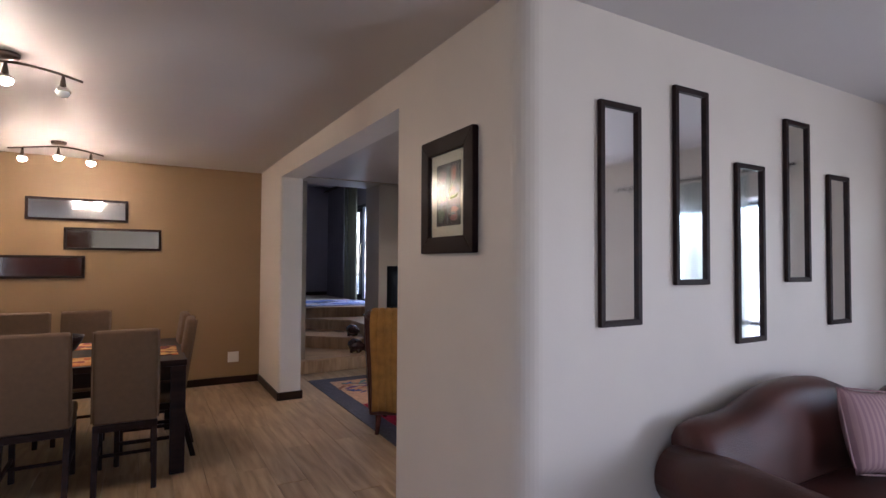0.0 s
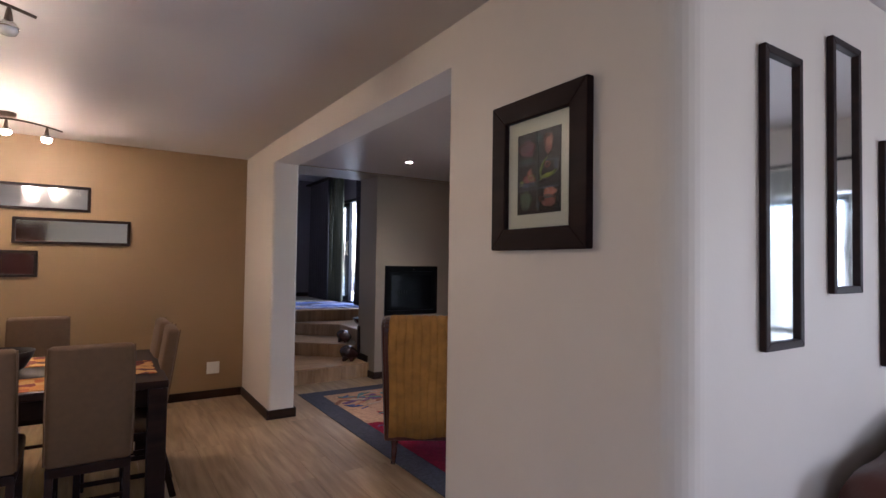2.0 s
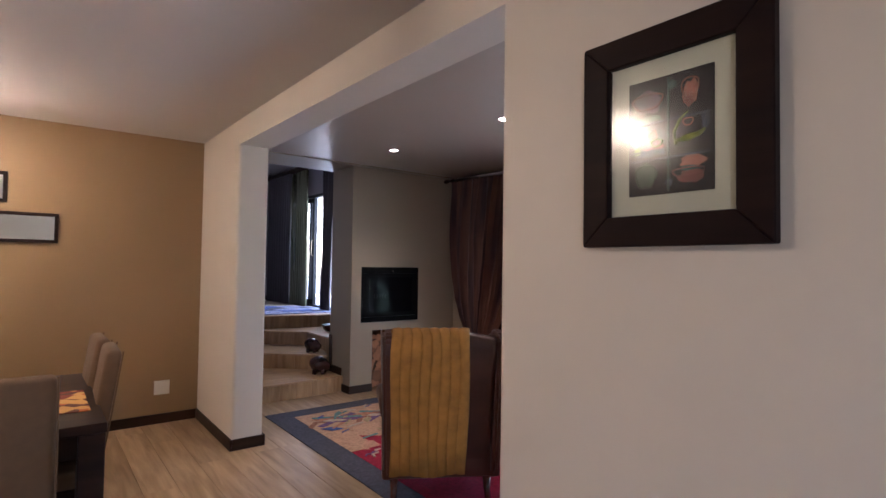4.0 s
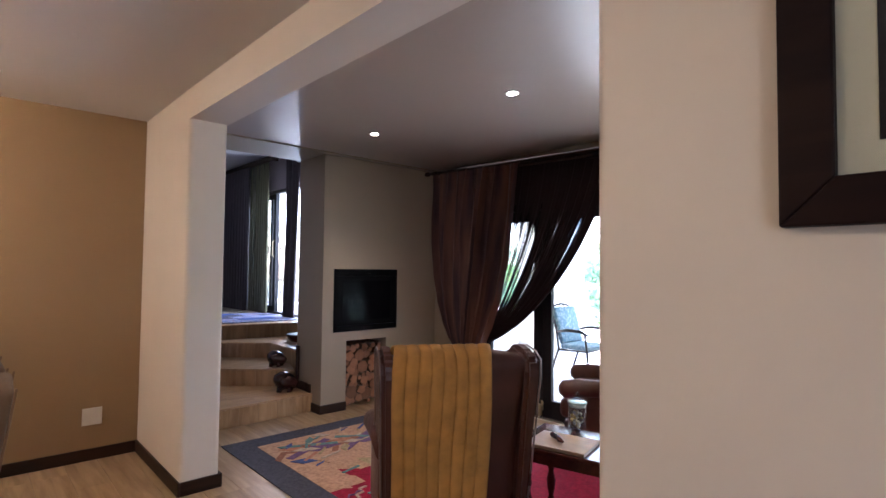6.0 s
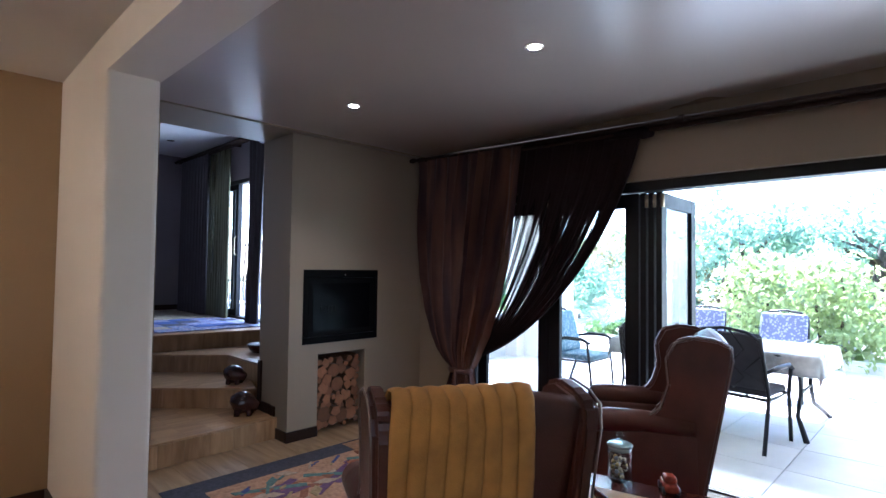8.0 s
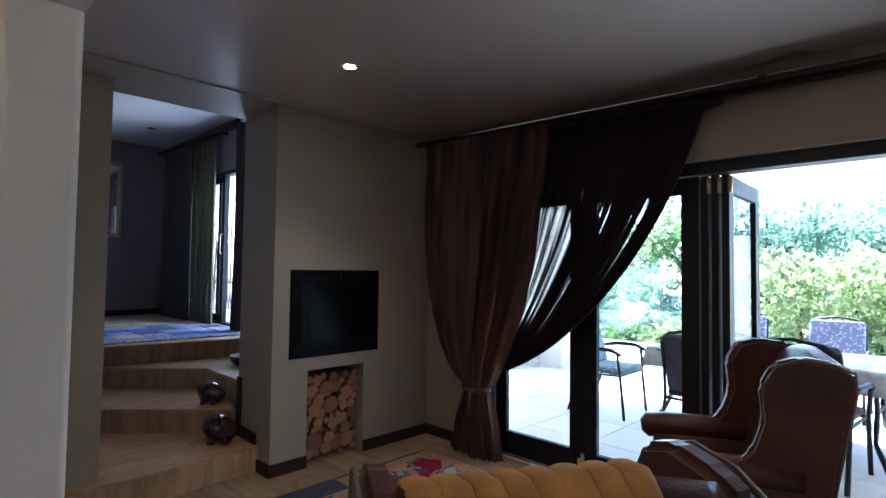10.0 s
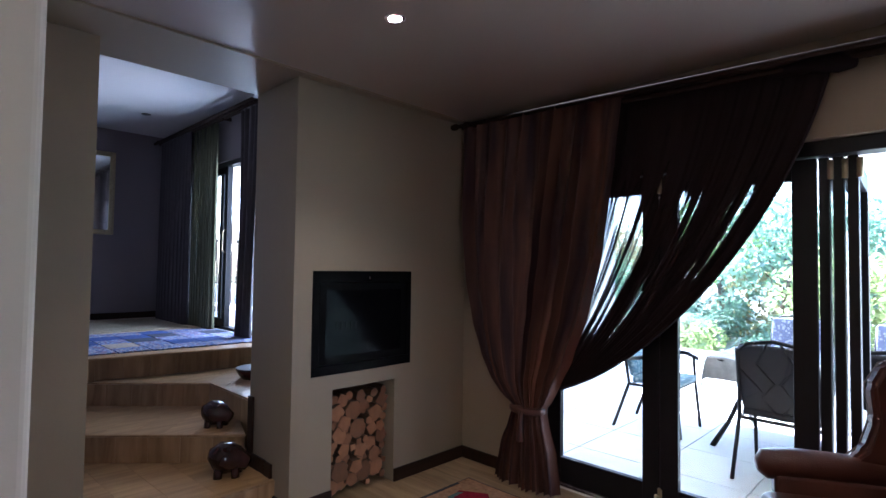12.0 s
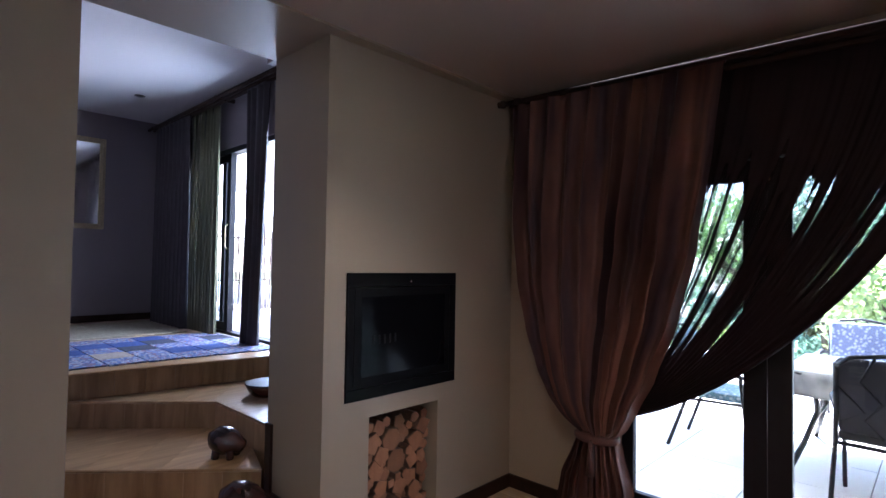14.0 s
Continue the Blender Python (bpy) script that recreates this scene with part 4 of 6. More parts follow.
for cx, cy in ((3.8, 6.72), (4.05, 6.62), (4.2, 6.35), (4.22, 6.05), (4.2, 5.75)):
    for j, (sh, sz, ro, co) in enumerate((("para", 0.13, 0.9, "coral"), ("zig", 0.16, 0.5, "teal"), ("tri", 0.08, 1.1, "magenta"), ("bar", 0.12, -0.6, "cream"), ("diamond", 0.07, 0.4, "blue"))):
        motif(cx + (0.07 * (j % 3) - 0.07), cy + (0.09 * (j % 2) - 0.04), sh, sz, ro + rr.uniform(-0.2, 0.2), co, 0.0022 + 0.00025 * j)
for i in range(64):
    top = i < 40
    cx = rr.uniform(RX0 + 0.28, RX1 - 0.28)
    cy = rr.uniform(6.05, RY1 - 0.24) if top else rr.uniform(5.2, 6.0)
    motif(cx, cy, rr.choice(("tri", "para", "diamond", "bar", "zig")), rr.uniform(0.045, 0.11), rr.uniform(0.2, 1.1),
          rr.choice(("teal", "coral", "cream", "purple", "sand", "rust", "blue", "peach")) if top else rr.choice(("cream", "teal", "blue", "purple", "coral")), 0.0032 + 0.00004 * i)

# ---- downlights ----
M_DOWN = glow("downlight_lens", (1.0, 0.93, 0.82), 45)
for x, y in ((3.235, 4.85), (3.195, 6.28)):
    d = empty("downlight", x, y, CEIL, 0, "small round lit recessed downlight in the ceiling", "ceiling light", "downlights of the living room")
    part("trim_ring", lathe([(0.045, -0.004), (0.046, 0.0), (0.030, 0.0), (0.032, -0.004)], 28), M_CHROME, d, smooth=True)
    part("lens", lathe([(0.029, -0.004), (0.029, -0.001)], 24), M_DOWN, d)
    lamp("SPOT", "downlight_beam", pose(x, y, CEIL - 0.012), 5.2, (1.0, 0.80, 0.54), 0.03, spread=110)

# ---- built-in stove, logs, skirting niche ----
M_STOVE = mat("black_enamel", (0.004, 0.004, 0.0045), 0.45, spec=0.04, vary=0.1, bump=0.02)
M_SGLASS = mat("dark_stove_glass", (0.003, 0.003, 0.004), 0.14, spec=0.07, vary=0, bump=0)
M_SGRATE = mat("dull_iron", (0.009, 0.008, 0.008), 0.6, spec=0.2, vary=0.2)
st = empty("built_in_stove", 3.759, NY, 1.062, 0, "black built-in wood stove with a dark glass door", "stove")
part("firebox", box(-0.36, 0.36, 0.02, 0.40, -0.29, 0.29), M_STOVE, st)
for nm, x0, x1, z0, z1 in (("top_rail", -0.379, 0.379, 0.24, 0.306), ("bottom_rail", -0.379, 0.379, -0.306, -0.25), ("side_rail", -0.379, -0.335, -0.25, 0.24), ("side_rail", 0.335, 0.379, -0.25, 0.24)):
    part(nm, box(x0, x1, -0.008, 0.02, z0, z1, 0.003), M_STOVE, st)
dr = part("door", box(-0.333, 0.333, -0.004, 0.019, -0.248, 0.238, 0.003), M_STOVE, st)
part("glass_pane", box(-0.29, 0.29, -0.006, -0.003, -0.20, 0.19, 0.001), M_SGLASS, dr)
for k in range(5):
    part("grate_bar", box(-0.22 + k * 0.035, -0.208 + k * 0.035, -0.0085, -0.006, -0.045, 0.0, 0.001), M_SGRATE, st)
part("air_knob", lathe([(0.006, 0), (0.006, 0.012), (0.002, 0.014)], 12, m=pose(0.02, -0.008, 0.262, 90)), M_CHROME, st, smooth=True)

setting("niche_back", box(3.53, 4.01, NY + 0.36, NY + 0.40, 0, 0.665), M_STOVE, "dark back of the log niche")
M_BARK = mat("bark", (0.10, 0.055, 0.03), 0.9, noise_scale=30, vary=0.4, bump=1.0, fine=60)


def endgrain():
    m = mat("split_wood", (0.20, 0.088, 0.042), 0.8, noise_scale=9, vary=0.25, bump=0.6, fine=90, island=0.35)
    return m


M_END = endgrain()
rr = random.Random(3)
logs, tries = [], 0
while len(logs) < 85 and tries < 6000:
    tries += 1
    r = rr.uniform(0.048, 0.075) if tries < 2500 else rr.uniform(0.025, 0.045)
    x, z = rr.uniform(3.535 + r, 4.005 - r), rr.uniform(0.008 + r, 0.625 - r)
    if all((x - a) ** 2 + (z - c) ** 2 > (0.72 * (r + q)) ** 2 for a, c, q in logs):
        logs.append((x, z, r))
for x, z, r in logs:
    e = empty("log", x, NY + 0.1, z, 0, "split firewood log with a pale orange cut end", "log", "stacked firewood")
    n = rr.choice((4, 5, 5, 6, 7))
    o = [(r * rr.uniform(0.85, 1.15) * math.cos(2 * math.pi * k / n + r * 90), r * rr.uniform(0.85, 1.15) * math.sin(2 * math.pi * k / n + r * 90)) for k in range(n)]
    front = rr.uniform(-0.075, -0.02)
    part("bark", prism(o, -0.24, -front - 0.003, m=Matrix.Rotation(radians(90), 4, "X")), M_BARK, e)
    part("cut_end", prism([(x_ * 0.95, y_ * 0.95) for x_, y_ in o], -front - 0.003, -front + 0.002, 0.0015, m=Matrix.Rotation(radians(90), 4, "X"), seg=1), M_END, e)

# ---- clay animals on the steps ----
M_POT = mat("brown_glaze", (0.034, 0.012, 0.010), 0.22, vary=0.4, noise_scale=9, bump=0.05)


def clay_animal(x, y, z, rz, s):
    e = empty("clay_animal", x, y, z, rz, "squat dark brown glazed animal figure on an oak step", "ornament", "glazed figures on the steps")
    q = lambda pts: [(a * s, c * s, d * s) for a, c, d in pts]
    part("figure", tube(q([(-0.115, 0, 0.10), (-0.10, 0, 0.11), (-0.05, 0, 0.118), (0.0, 0, 0.115), (0.05, 0, 0.105), (0.09, 0, 0.09), (0.125, 0, 0.075), (0.135, 0, 0.07)]),
                        [v * s for v in (0.03, 0.07, 0.098, 0.10, 0.085, 0.06, 0.048, 0.02)], 20,
                        bm=join(tube(q([(-0.05, 0.05, 0.06), (-0.055, 0.055, 0.0)]), 0.028 * s, 10), tube(q([(-0.05, -0.05, 0.06), (-0.055, -0.055, 0.0)]), 0.028 * s, 10,
                                bm=tube(q([(0.05, 0.045, 0.06), (0.055, 0.05, 0.0)]), 0.026 * s, 10, bm=tube(q([(0.05, -0.045, 0.06), (0.055, -0.05, 0.0)]), 0.026 * s, 10))))), M_POT, e, smooth=True)
    return e


clay_animal(3.10, 7.60, 0.17, -35, 0.88)
clay_animal(3.20, 8.02, 0.34, -50, 0.76)
bs = empty("basket", 3.70, 8.50, 0.51, 0, "dark woven oval basket on the top step", "basket")
part("basket_body", lathe([(0.10, 0), (0.13, 0.03), (0.15, 0.07), (0.145, 0.08), (0.12, 0.035), (0.09, 0.012)], 24), M_MAHOG, bs, smooth=True)
part("rim", lathe([(0.146, 0.072), (0.154, 0.076), (0.154, 0.084), (0.145, 0.085)], 24), M_DARK, bs, smooth=True)


# ---- curtains ----
def sheet(name, fn, nu, nv, material, parent, thick=0.0, uv=True, label=""):
    """A cloth from fn(u, v), u across and v down, with u and v kept as its map."""
    b = bmesh.new()
    lay = b.loops.layers.uv.new("cloth")
    g = [[b.verts.new(fn(i / nu, j / nv)) for j in range(nv + 1)] for i in range(nu + 1)]
    for i in range(nu):
        for j in range(nv):
            f = b.faces.new((g[i][j], g[i][j + 1], g[i + 1][j + 1], g[i + 1][j]))
            for lp, (a, c) in zip(f.loops, ((i, j), (i, j + 1), (i + 1, j + 1), (i + 1, j))):
                lp[lay].uv = (a / nu, c / nv)
    o = part(name, b, material, parent, label, smooth=True)
    if thick:
        md = o.modifiers.new("thick", "SOLIDIFY")
        md.thickness = thick
    return o


def sheer(name, color, thin, dense, folds, base=0.55, fall=0.0):
    """Fine net: more or less see-through from fold to fold."""
    m = bpy.data.materials.new(name)
    m.use_nodes = True
    nt = m.node_tree
    b, out = nt.nodes["Principled BSDF"], nt.nodes["Material Output"]
    b.inputs["Base Color"].default_value, b.inputs["Roughness"].default_value, b.inputs["Specular IOR Level"].default_value = (*color, 1), 0.8, 0.08
    tr, mx, uvn, mp, n, rp = (nt.nodes.new(k) for k in ("ShaderNodeBsdfTransparent", "ShaderNodeMixShader", "ShaderNodeUVMap", "ShaderNodeMapping", "ShaderNodeTexNoise", "ShaderNodeMapRange"))
    mp.inputs["Scale"].default_value = (folds, 0.55, 1)
    n.inputs["Scale"].default_value, n.inputs["Detail"].default_value = 1.0, 1.2
    nt.links.new(uvn.outputs[0], mp.inputs[0])
    nt.links.new(mp.outputs[0], n.inputs["Vector"])
    rp.inputs["From Min"].default_value, rp.inputs["From Max"].default_value = base - 0.12, base + 0.12
    rp.inputs["To Min"].default_value, rp.inputs["To Max"].default_value = dense, thin
    sx, ma = nt.nodes.new("ShaderNodeSeparateXYZ"), nt.nodes.new("ShaderNodeMath")
    nt.links.new(uvn.outputs[0], sx.inputs[0])
    ma.operation = "MULTIPLY_ADD"
    ma.inputs[1].default_value = -fall
    nt.links.new(sx.outputs[0], ma.inputs[0])
    nt.links.new(n.outputs["Fac"], ma.inputs[2])
    mv = nt.nodes.new("ShaderNodeMath")
    mv.operation, mv.inputs[1].default_value = "MULTIPLY_ADD", -0.11
    nt.links.new(sx.outputs[1], mv.inputs[0])
    nt.links.new(ma.outputs[0], mv.inputs[2])
    nt.links.new(mv.outputs[0], rp.inputs["Value"])
    nt.links.new(rp.outputs[0], mx.inputs[0])
    nt.links.new(b.outputs[0], mx.inputs[1])
    nt.links.new(tr.outputs[0], mx.inputs[2])
    nt.links.new(mx.outputs[0], out.inputs[0])
    return m


def interp(pts, v):
    for (a, p), (c, q) in zip(pts, pts[1:]):
        if v <= c:
            u = (v - a) / (c - a)
            u = u * u * (3 - 2 * u) * 0.35 + u * 0.65
            return p + (q - p) * u
    return pts[-1][1]


CX = 4.575
drape = empty("tied_curtain", CX, 6.5, 0, 0, "floor-length plum-brown silky curtain tied back low", "curtain", "living room curtains")
LEFT = [(0.0, 7.09), (0.30, 7.09), (0.45, 7.055), (0.57, 6.99), (0.66, 6.91), (0.72, 6.83), (0.76, 6.74), (0.79, 6.62), (0.83, 6.66), (0.90, 6.73), (1.0, 6.77)]
RIGHT = [(0.0, 5.88), (0.16, 5.925), (0.38, 6.01), (0.53, 6.105), (0.65, 6.215), (0.73, 6.31), (0.77, 6.36), (0.79, 6.40), (0.83, 6.38), (0.90, 6.33), (1.0, 6.30)]


def drape_fn(u, v):
    y0, y1 = interp(LEFT, v), interp(RIGHT, v)
    w = y0 - y1
    tight = min(1, w / 1.2)
    ph = u * 2 * math.pi * 11 + 2.8 * math.sin(u * 9) + 1.0 * math.sin(v * 3.1 + u * 17)
    amp = (0.042 + 0.026 * math.sin(u * 31 + 2 * v)) * (0.35 + 0.65 * tight) * (0.45 + 0.55 * min(1, v * 5))
    bulge = 0.06 * math.sin(math.pi * u) * (1.2 - tight)
    fine = 0.003 * math.sin(ph * 2.7 + 5 * v) * min(1, v * 4)
    return (amp * math.sin(ph) + fine - bulge - 0.02, y0 - w * u - 6.5 + 0.010 * math.cos(ph), 2.40 * (1 - v) + 0.012)


sheet("cloth", drape_fn, 380, 70, M_CURTAIN, drape)
part("heading_tape", tube([(0, 7.09 - 6.5, 2.395), (0, 5.89 - 6.5, 2.395)], 0.012, 8), M_CURTAIN, drape)
part("tieback", lathe([(0.115, -0.02), (0.125, -0.01), (0.125, 0.012), (0.115, 0.02)], 28, m=Matrix.Translation((-0.04, 0.008, 0.507)) @ Matrix.Diagonal((0.68, 1.0, 1, 1))), M_CURTAIN, drape, smooth=True)
part("tassel", tube([(-0.115, 0.0, 0.507), (-0.135, -0.005, 0.44), (-0.135, -0.005, 0.33)], [0.012, 0.016, 0.024], 10), M_CURTAIN, drape, smooth=True)

M_SHEER = sheer("dark_sheer", (0.016, 0.010, 0.011), 0.70, 0.0, 21, 0.40, 0.26)
nt = M_SHEER.node_tree                    # doubled at the heading and where it is gathered; crisper folds
rp = next(q for q in nt.nodes if q.type == "MAP_RANGE")
rp.inputs["From Min"].default_value, rp.inputs["From Max"].default_value = 0.34, 0.50
next(q for q in nt.nodes if q.type == "TEX_NOISE").inputs["Detail"].default_value = 3.0
next(q for q in nt.nodes if q.type == "MAPPING").inputs["Scale"].default_value = (21, 0.9, 1)
old = rp.inputs["Value"].links[0].from_socket
sv = next(q for q in nt.nodes if q.type == "SEPXYZ")
for lo, hi, a, c in ((0.10, 0.30, 0.35, 0.0), (0.62, 0.90, 0.0, 0.35)):
    m1, m2 = nt.nodes.new("ShaderNodeMapRange"), nt.nodes.new("ShaderNodeMath")
    m2.operation = "SUBTRACT"
    for k, val in (("From Min", lo), ("From Max", hi), ("To Min", a), ("To Max", c)):
        m1.inputs[k].default_value = val
    nt.links.new(sv.outputs[1], m1.inputs["Value"])
    nt.links.new(old, m2.inputs[0])
    nt.links.new(m1.outputs[0], m2.inputs[1])
    old = m2.outputs[0]
nt.links.new(old, rp.inputs["Value"])
net = empty("sheer_curtain", CX + 0.035, 6.5, 0, 0, "sheer black-brown net curtain swept aside to the tieback", "curtain", "living room curtains")


def net_fn(u, v):
    y0 = 6.0 - 1.07 * u
    p0, p3 = Vector((y0, 2.39 - 0.03 * u)), Vector((6.50, 0.53 + 0.06 * u))
    p1 = Vector((y0 + 0.05 + 0.10 * u, 1.72 - 0.05 * u))
    p2 = Vector((6.25 - 0.54 * u, 0.98 - 0.18 * u))
    a, c = (1 - v), v
    p = p0 * a ** 3 + p1 * 3 * a * a * c + p2 * 3 * a * c * c + p3 * c ** 3
    k = (1 - v) * 0.9 + 0.1
    return (0.008 * k * math.sin(u * 2 * math.pi * 9 + 3 * math.sin(7 * u) + 2 * v) + 0.003 * math.sin(u * 150 + 4 * math.sin(9 * u)), p.x - 6.5, p.y)


sheet("net", net_fn, 200, 48, M_SHEER, net)
part("hem", tube([(lambda p: (p[0] - 0.004, p[1], p[2]))(net_fn(1.0, k / 24)) for k in range(25)], 0.009, 6), M_SHEER, net, "rolled dark hem", smooth=True)
part("bunched_heading", tube([(-0.01, -1.32, 2.34), (-0.01, -1.5, 2.345), (-0.01, -1.60, 2.33), (-0.015, -1.66, 2.31)], [0.02, 0.035, 0.045, 0.02], 12), M_SHEER, net, smooth=True)

M_BRASS = mat("aged_brass_pole", (0.045, 0.030, 0.024), 0.9, 0.0, spec=0.03, vary=0.15, bump=0.05)
rod = empty("curtain_pole", 4.575, 5, 2.40, 0, "double aged-bronze curtain pole with a turned finial", "curtain pole")
rod.matrix_world = pose(4.575, 5, 2.372, 1.5)
part("front_pole", tube([(-0.045, 2.16, 0), (-0.045, -2.3, 0)], 0.014, 12), M_BRASS, rod, smooth=True)
part("rear_pole", tube([(0.03, 2.16, 0.005), (0.03, -2.3, 0.005)], 0.011, 12), M_BRASS, rod, smooth=True)
part("curtain_track", box(0.055, 0.075, -2.3, 2.15, -0.012, 0.010, 0.003), M_BRASS, rod)
part("lower_track", box(0.0, 0.03, -2.3, 0.9, -0.042, -0.024, 0.003), M_BRASS, rod)
part("finial", lathe([(0.014, 0), (0.024, 0.01), (0.024, 0.03), (0.016, 0.04), (0.022, 0.055), (0.022, 0.085), (0.012, 0.095)], 16, m=Matrix.Translation((-0.045, 2.14, 0)) @ Matrix.Rotation(radians(-90), 4, "X")), M_BRASS, rod, smooth=True)
for y in (2.05, -0.37, -2.1):
    bb = box(-0.055, 0.105, y - 0.012, y + 0.012, -0.02, 0.02, 0.004)
    part("bracket", join(bb, lathe([(0.02, -0.018), (0.022, 0), (0.02, 0.018)], 14, m=pose(-0.045, y, 0, 90))), M_BRASS, rod, smooth=False)

# ---- folding doors to the patio ----
M_DOOR = mat("dark_painted_door_frame", (0.009, 0.008, 0.010), 0.45, spec=0.2, noise_scale=10, vary=0.15, bump=0.08)
M_SILVER = mat("door_hardware", (0.55, 0.45, 0.28), 0.3, 0.9, vary=0.1, bump=0.0)
fr = empty("door_frame", 4.79, 4.8, 0, 0, "black outer frame of the folding garden doors", "door frame", kind="structure")
part("head", box(-0.06, 0.06, -1.8, 1.83, 1.95, 2.02, 0.004), M_DOOR, fr)
part("jamb", box(-0.06, 0.06, 1.74, 1.83, 0, 1.95, 0.004), M_DOOR, fr)
part("jamb", box(-0.06, 0.06, -1.8, -1.73, 0, 1.95, 0.004), M_DOOR, fr)
part("track", box(-0.05, 0.05, -1.73, 1.74, -0.01, 0.006, 0.002), M_CHROME, fr)
for x in (-0.03, 0.0, 0.03):
    part("rail", box(x - 0.004, x + 0.004, -1.73, 1.74, 0.005, 0.014), M_CHROME, fr)


def door_leaf(width, label, handle=False):
    """Hinged at its origin, reaching along -y."""
    e = empty("folding_door", 0, 0, 0, 0, label, "door", "folding garden doors")
    st_, top, bot = 0.10, 0.10, 0.16
    part("stile", box(-0.02, 0.02, -st_, 0, 0.015, 1.945, 0.003), M_DOOR, e)
    part("stile", box(-0.02, 0.02, -width, -width + st_, 0.015, 1.945, 0.003), M_DOOR, e)
    part("top_rail", box(-0.02, 0.02, -width + st_, -st_, 1.945 - top, 1.945, 0.003), M_DOOR, e)
    part("bottom_rail", box(-0.02, 0.02, -width + st_, -st_, 0.015, 0.015 + bot, 0.003), M_DOOR, e)
    g = part("pane", box(-0.004, 0.004, -width + st_, -st_, 0.015 + bot, 1.945 - top), M_GLASS, e)
    g.visible_shadow = False
    for z in (0.12, 1.885):
        part("hinge", tube([(-0.026, -0.002, z - 0.045), (-0.026, -0.002, z + 0.045)], 0.013, 8), M_SILVER, e, smooth=True)
    if handle:
        h = part("handle_plate", box(-0.028, -0.02, -width + 0.03, -width + 0.055, 0.92, 1.08, 0.002), M_SILVER, e)
        part("lever", tube([(-0.03, -width + 0.042, 1.0), (-0.05, -width + 0.042, 1.0), (-0.052, -width + 0.12, 1.0)], 0.007, 8), M_SILVER, h, smooth=True)
    return e


dl = door_leaf(0.745, "closed black-framed glass door leaf beside the curtain")
dl.matrix_world = pose(4.79, 6.51, 0)
d2 = copy_thing(dl, pose(4.79, 5.763, 0))
d2["label"] = "black-framed glass door leaf next to the folded ones"
for k, (y, rz) in enumerate(((4.990, 92.4), (4.935, 92.4), (4.880, 92.4))):
    d = copy_thing(dl, pose(4.78 + 0.004 * k, y, 0, 0, 0, rz))
    d["label"] = "black-framed glass door leaf folded open against the others"
bolt = empty("floor_bolt", 4.73, 5.77, 0, 0, "brass floor bolt at the foot of the garden door", "bolt")
part("rod", tube([(0, 0, 0.0), (0, 0, 0.14)], 0.008, 8), M_SILVER, bolt, smooth=True)
part("plate", box(0.006, 0.03, -0.014, 0.014, 0.03, 0.13, 0.002), M_SILVER, bolt)

# ---- upper room ----
UX = 4.2
uf = empty("upper_door", UX + 0.06, 9.1, UP, 0, "black sliding glass door standing half open in the upper room", "door")
part("head", box(-0.05, 0.05, 0.0, 2.2, 1.82, 1.87, 0.003), M_DOOR, uf)
part("threshold", box(-0.05, 0.05, 0.0, 2.2, 0.0, 0.03, 0.003), M_DOOR, uf)
for y in (0.0, 1.26, 1.44, 2.1):
    part("stile", box(-0.03 + (0.03 if y == 1.44 else 0), 0.03 + (0.03 if y == 1.44 else 0), y, y + 0.075, 0.03, 1.82, 0.003), M_DOOR, uf)
for z0, z1 in ((0.03, 0.11), (1.75, 1.82)):
    part("rail", box(-0.02, 0.02, 1.335, 2.1, z0, z1, 0.002), M_DOOR, uf)
g = part("pane", box(-0.004, 0.004, 1.515, 2.1, 0.11, 1.75), M_GLASS, uf)
g.visible_shadow = False
part("handle", tube([(-0.03, 1.29, 0.85), (-0.06, 1.29, 0.88), (-0.06, 1.29, 1.08), (-0.03, 1.29, 1.11)], 0.008, 8), M_SILVER, uf, smooth=True)

M_UDRAPE = mat("dark_drape", (0.035, 0.024, 0.028), 0.6, noise_scale=10, vary=0.2, bump=0.3, fine=300)
M_USHEER = sheer("pale_green_sheer", (0.10, 0.095, 0.06), 0.40, 0.0, 16, 0.52)


def hanging(x, y0, y1, z0, z1, folds, material, label, amp=0.035, pull=0.0):
    e = empty("curtain", x, y0, z0, 0, label, "curtain", "curtains of the upper room")
    def fn(u, v):
        ph = u * 2 * math.pi * folds + 1.3 * math.sin(u * 7)
        w = (y1 - y0) * (1 - 0.12 * math.sin(v * 3) * (1 if pull else 0))
        return (amp * math.sin(ph) * (0.7 + 0.3 * v), w * u + pull * (v - 0.5) * (1 - u), (z1 - z0) * (1 - v))
    sheet("cloth", fn, int(folds * 14), 24, material, e)
    part("heading_tape", tube([(0, 0, z1 - z0), (0, y1 - y0, z1 - z0)], 0.01, 6), material, e)
    return e


hanging(UX - 0.10, 10.37, 10.98, UP + 0.01, 2.96, 8, M_USHEER, "pale green-grey sheer curtain beside the sliding door")
hanging(UX - 0.16, 10.95, 11.95, UP + 0.01, 2.96, 9, M_UDRAPE, "heavy dark brown drape in the corner of the upper room")
hanging(UX - 0.13, 9.36, 9.70, UP + 0.01, 2.96, 4, M_UDRAPE, "heavy dark brown drape gathered beside the sliding door", 0.03, 0.12)
ur = empty("curtain_pole", UX - 0.12, 8.3, 3.0, 0, "double bronze curtain pole under the upper ceiling", "curtain pole")
for x, r in ((-0.06, 0.018), (0.0, 0.016), (0.05, 0.014)):
    part("pole", tube([(x, 0, 0), (x, 3.9, 0)], r, 10), M_BRASS, ur, smooth=True)
for y in (0.1, 1.95, 3.75):
    part("bracket", box(-0.08, 0.12, y - 0.012, y + 0.012, -0.02, 0.018, 0.003), M_BRASS, ur)
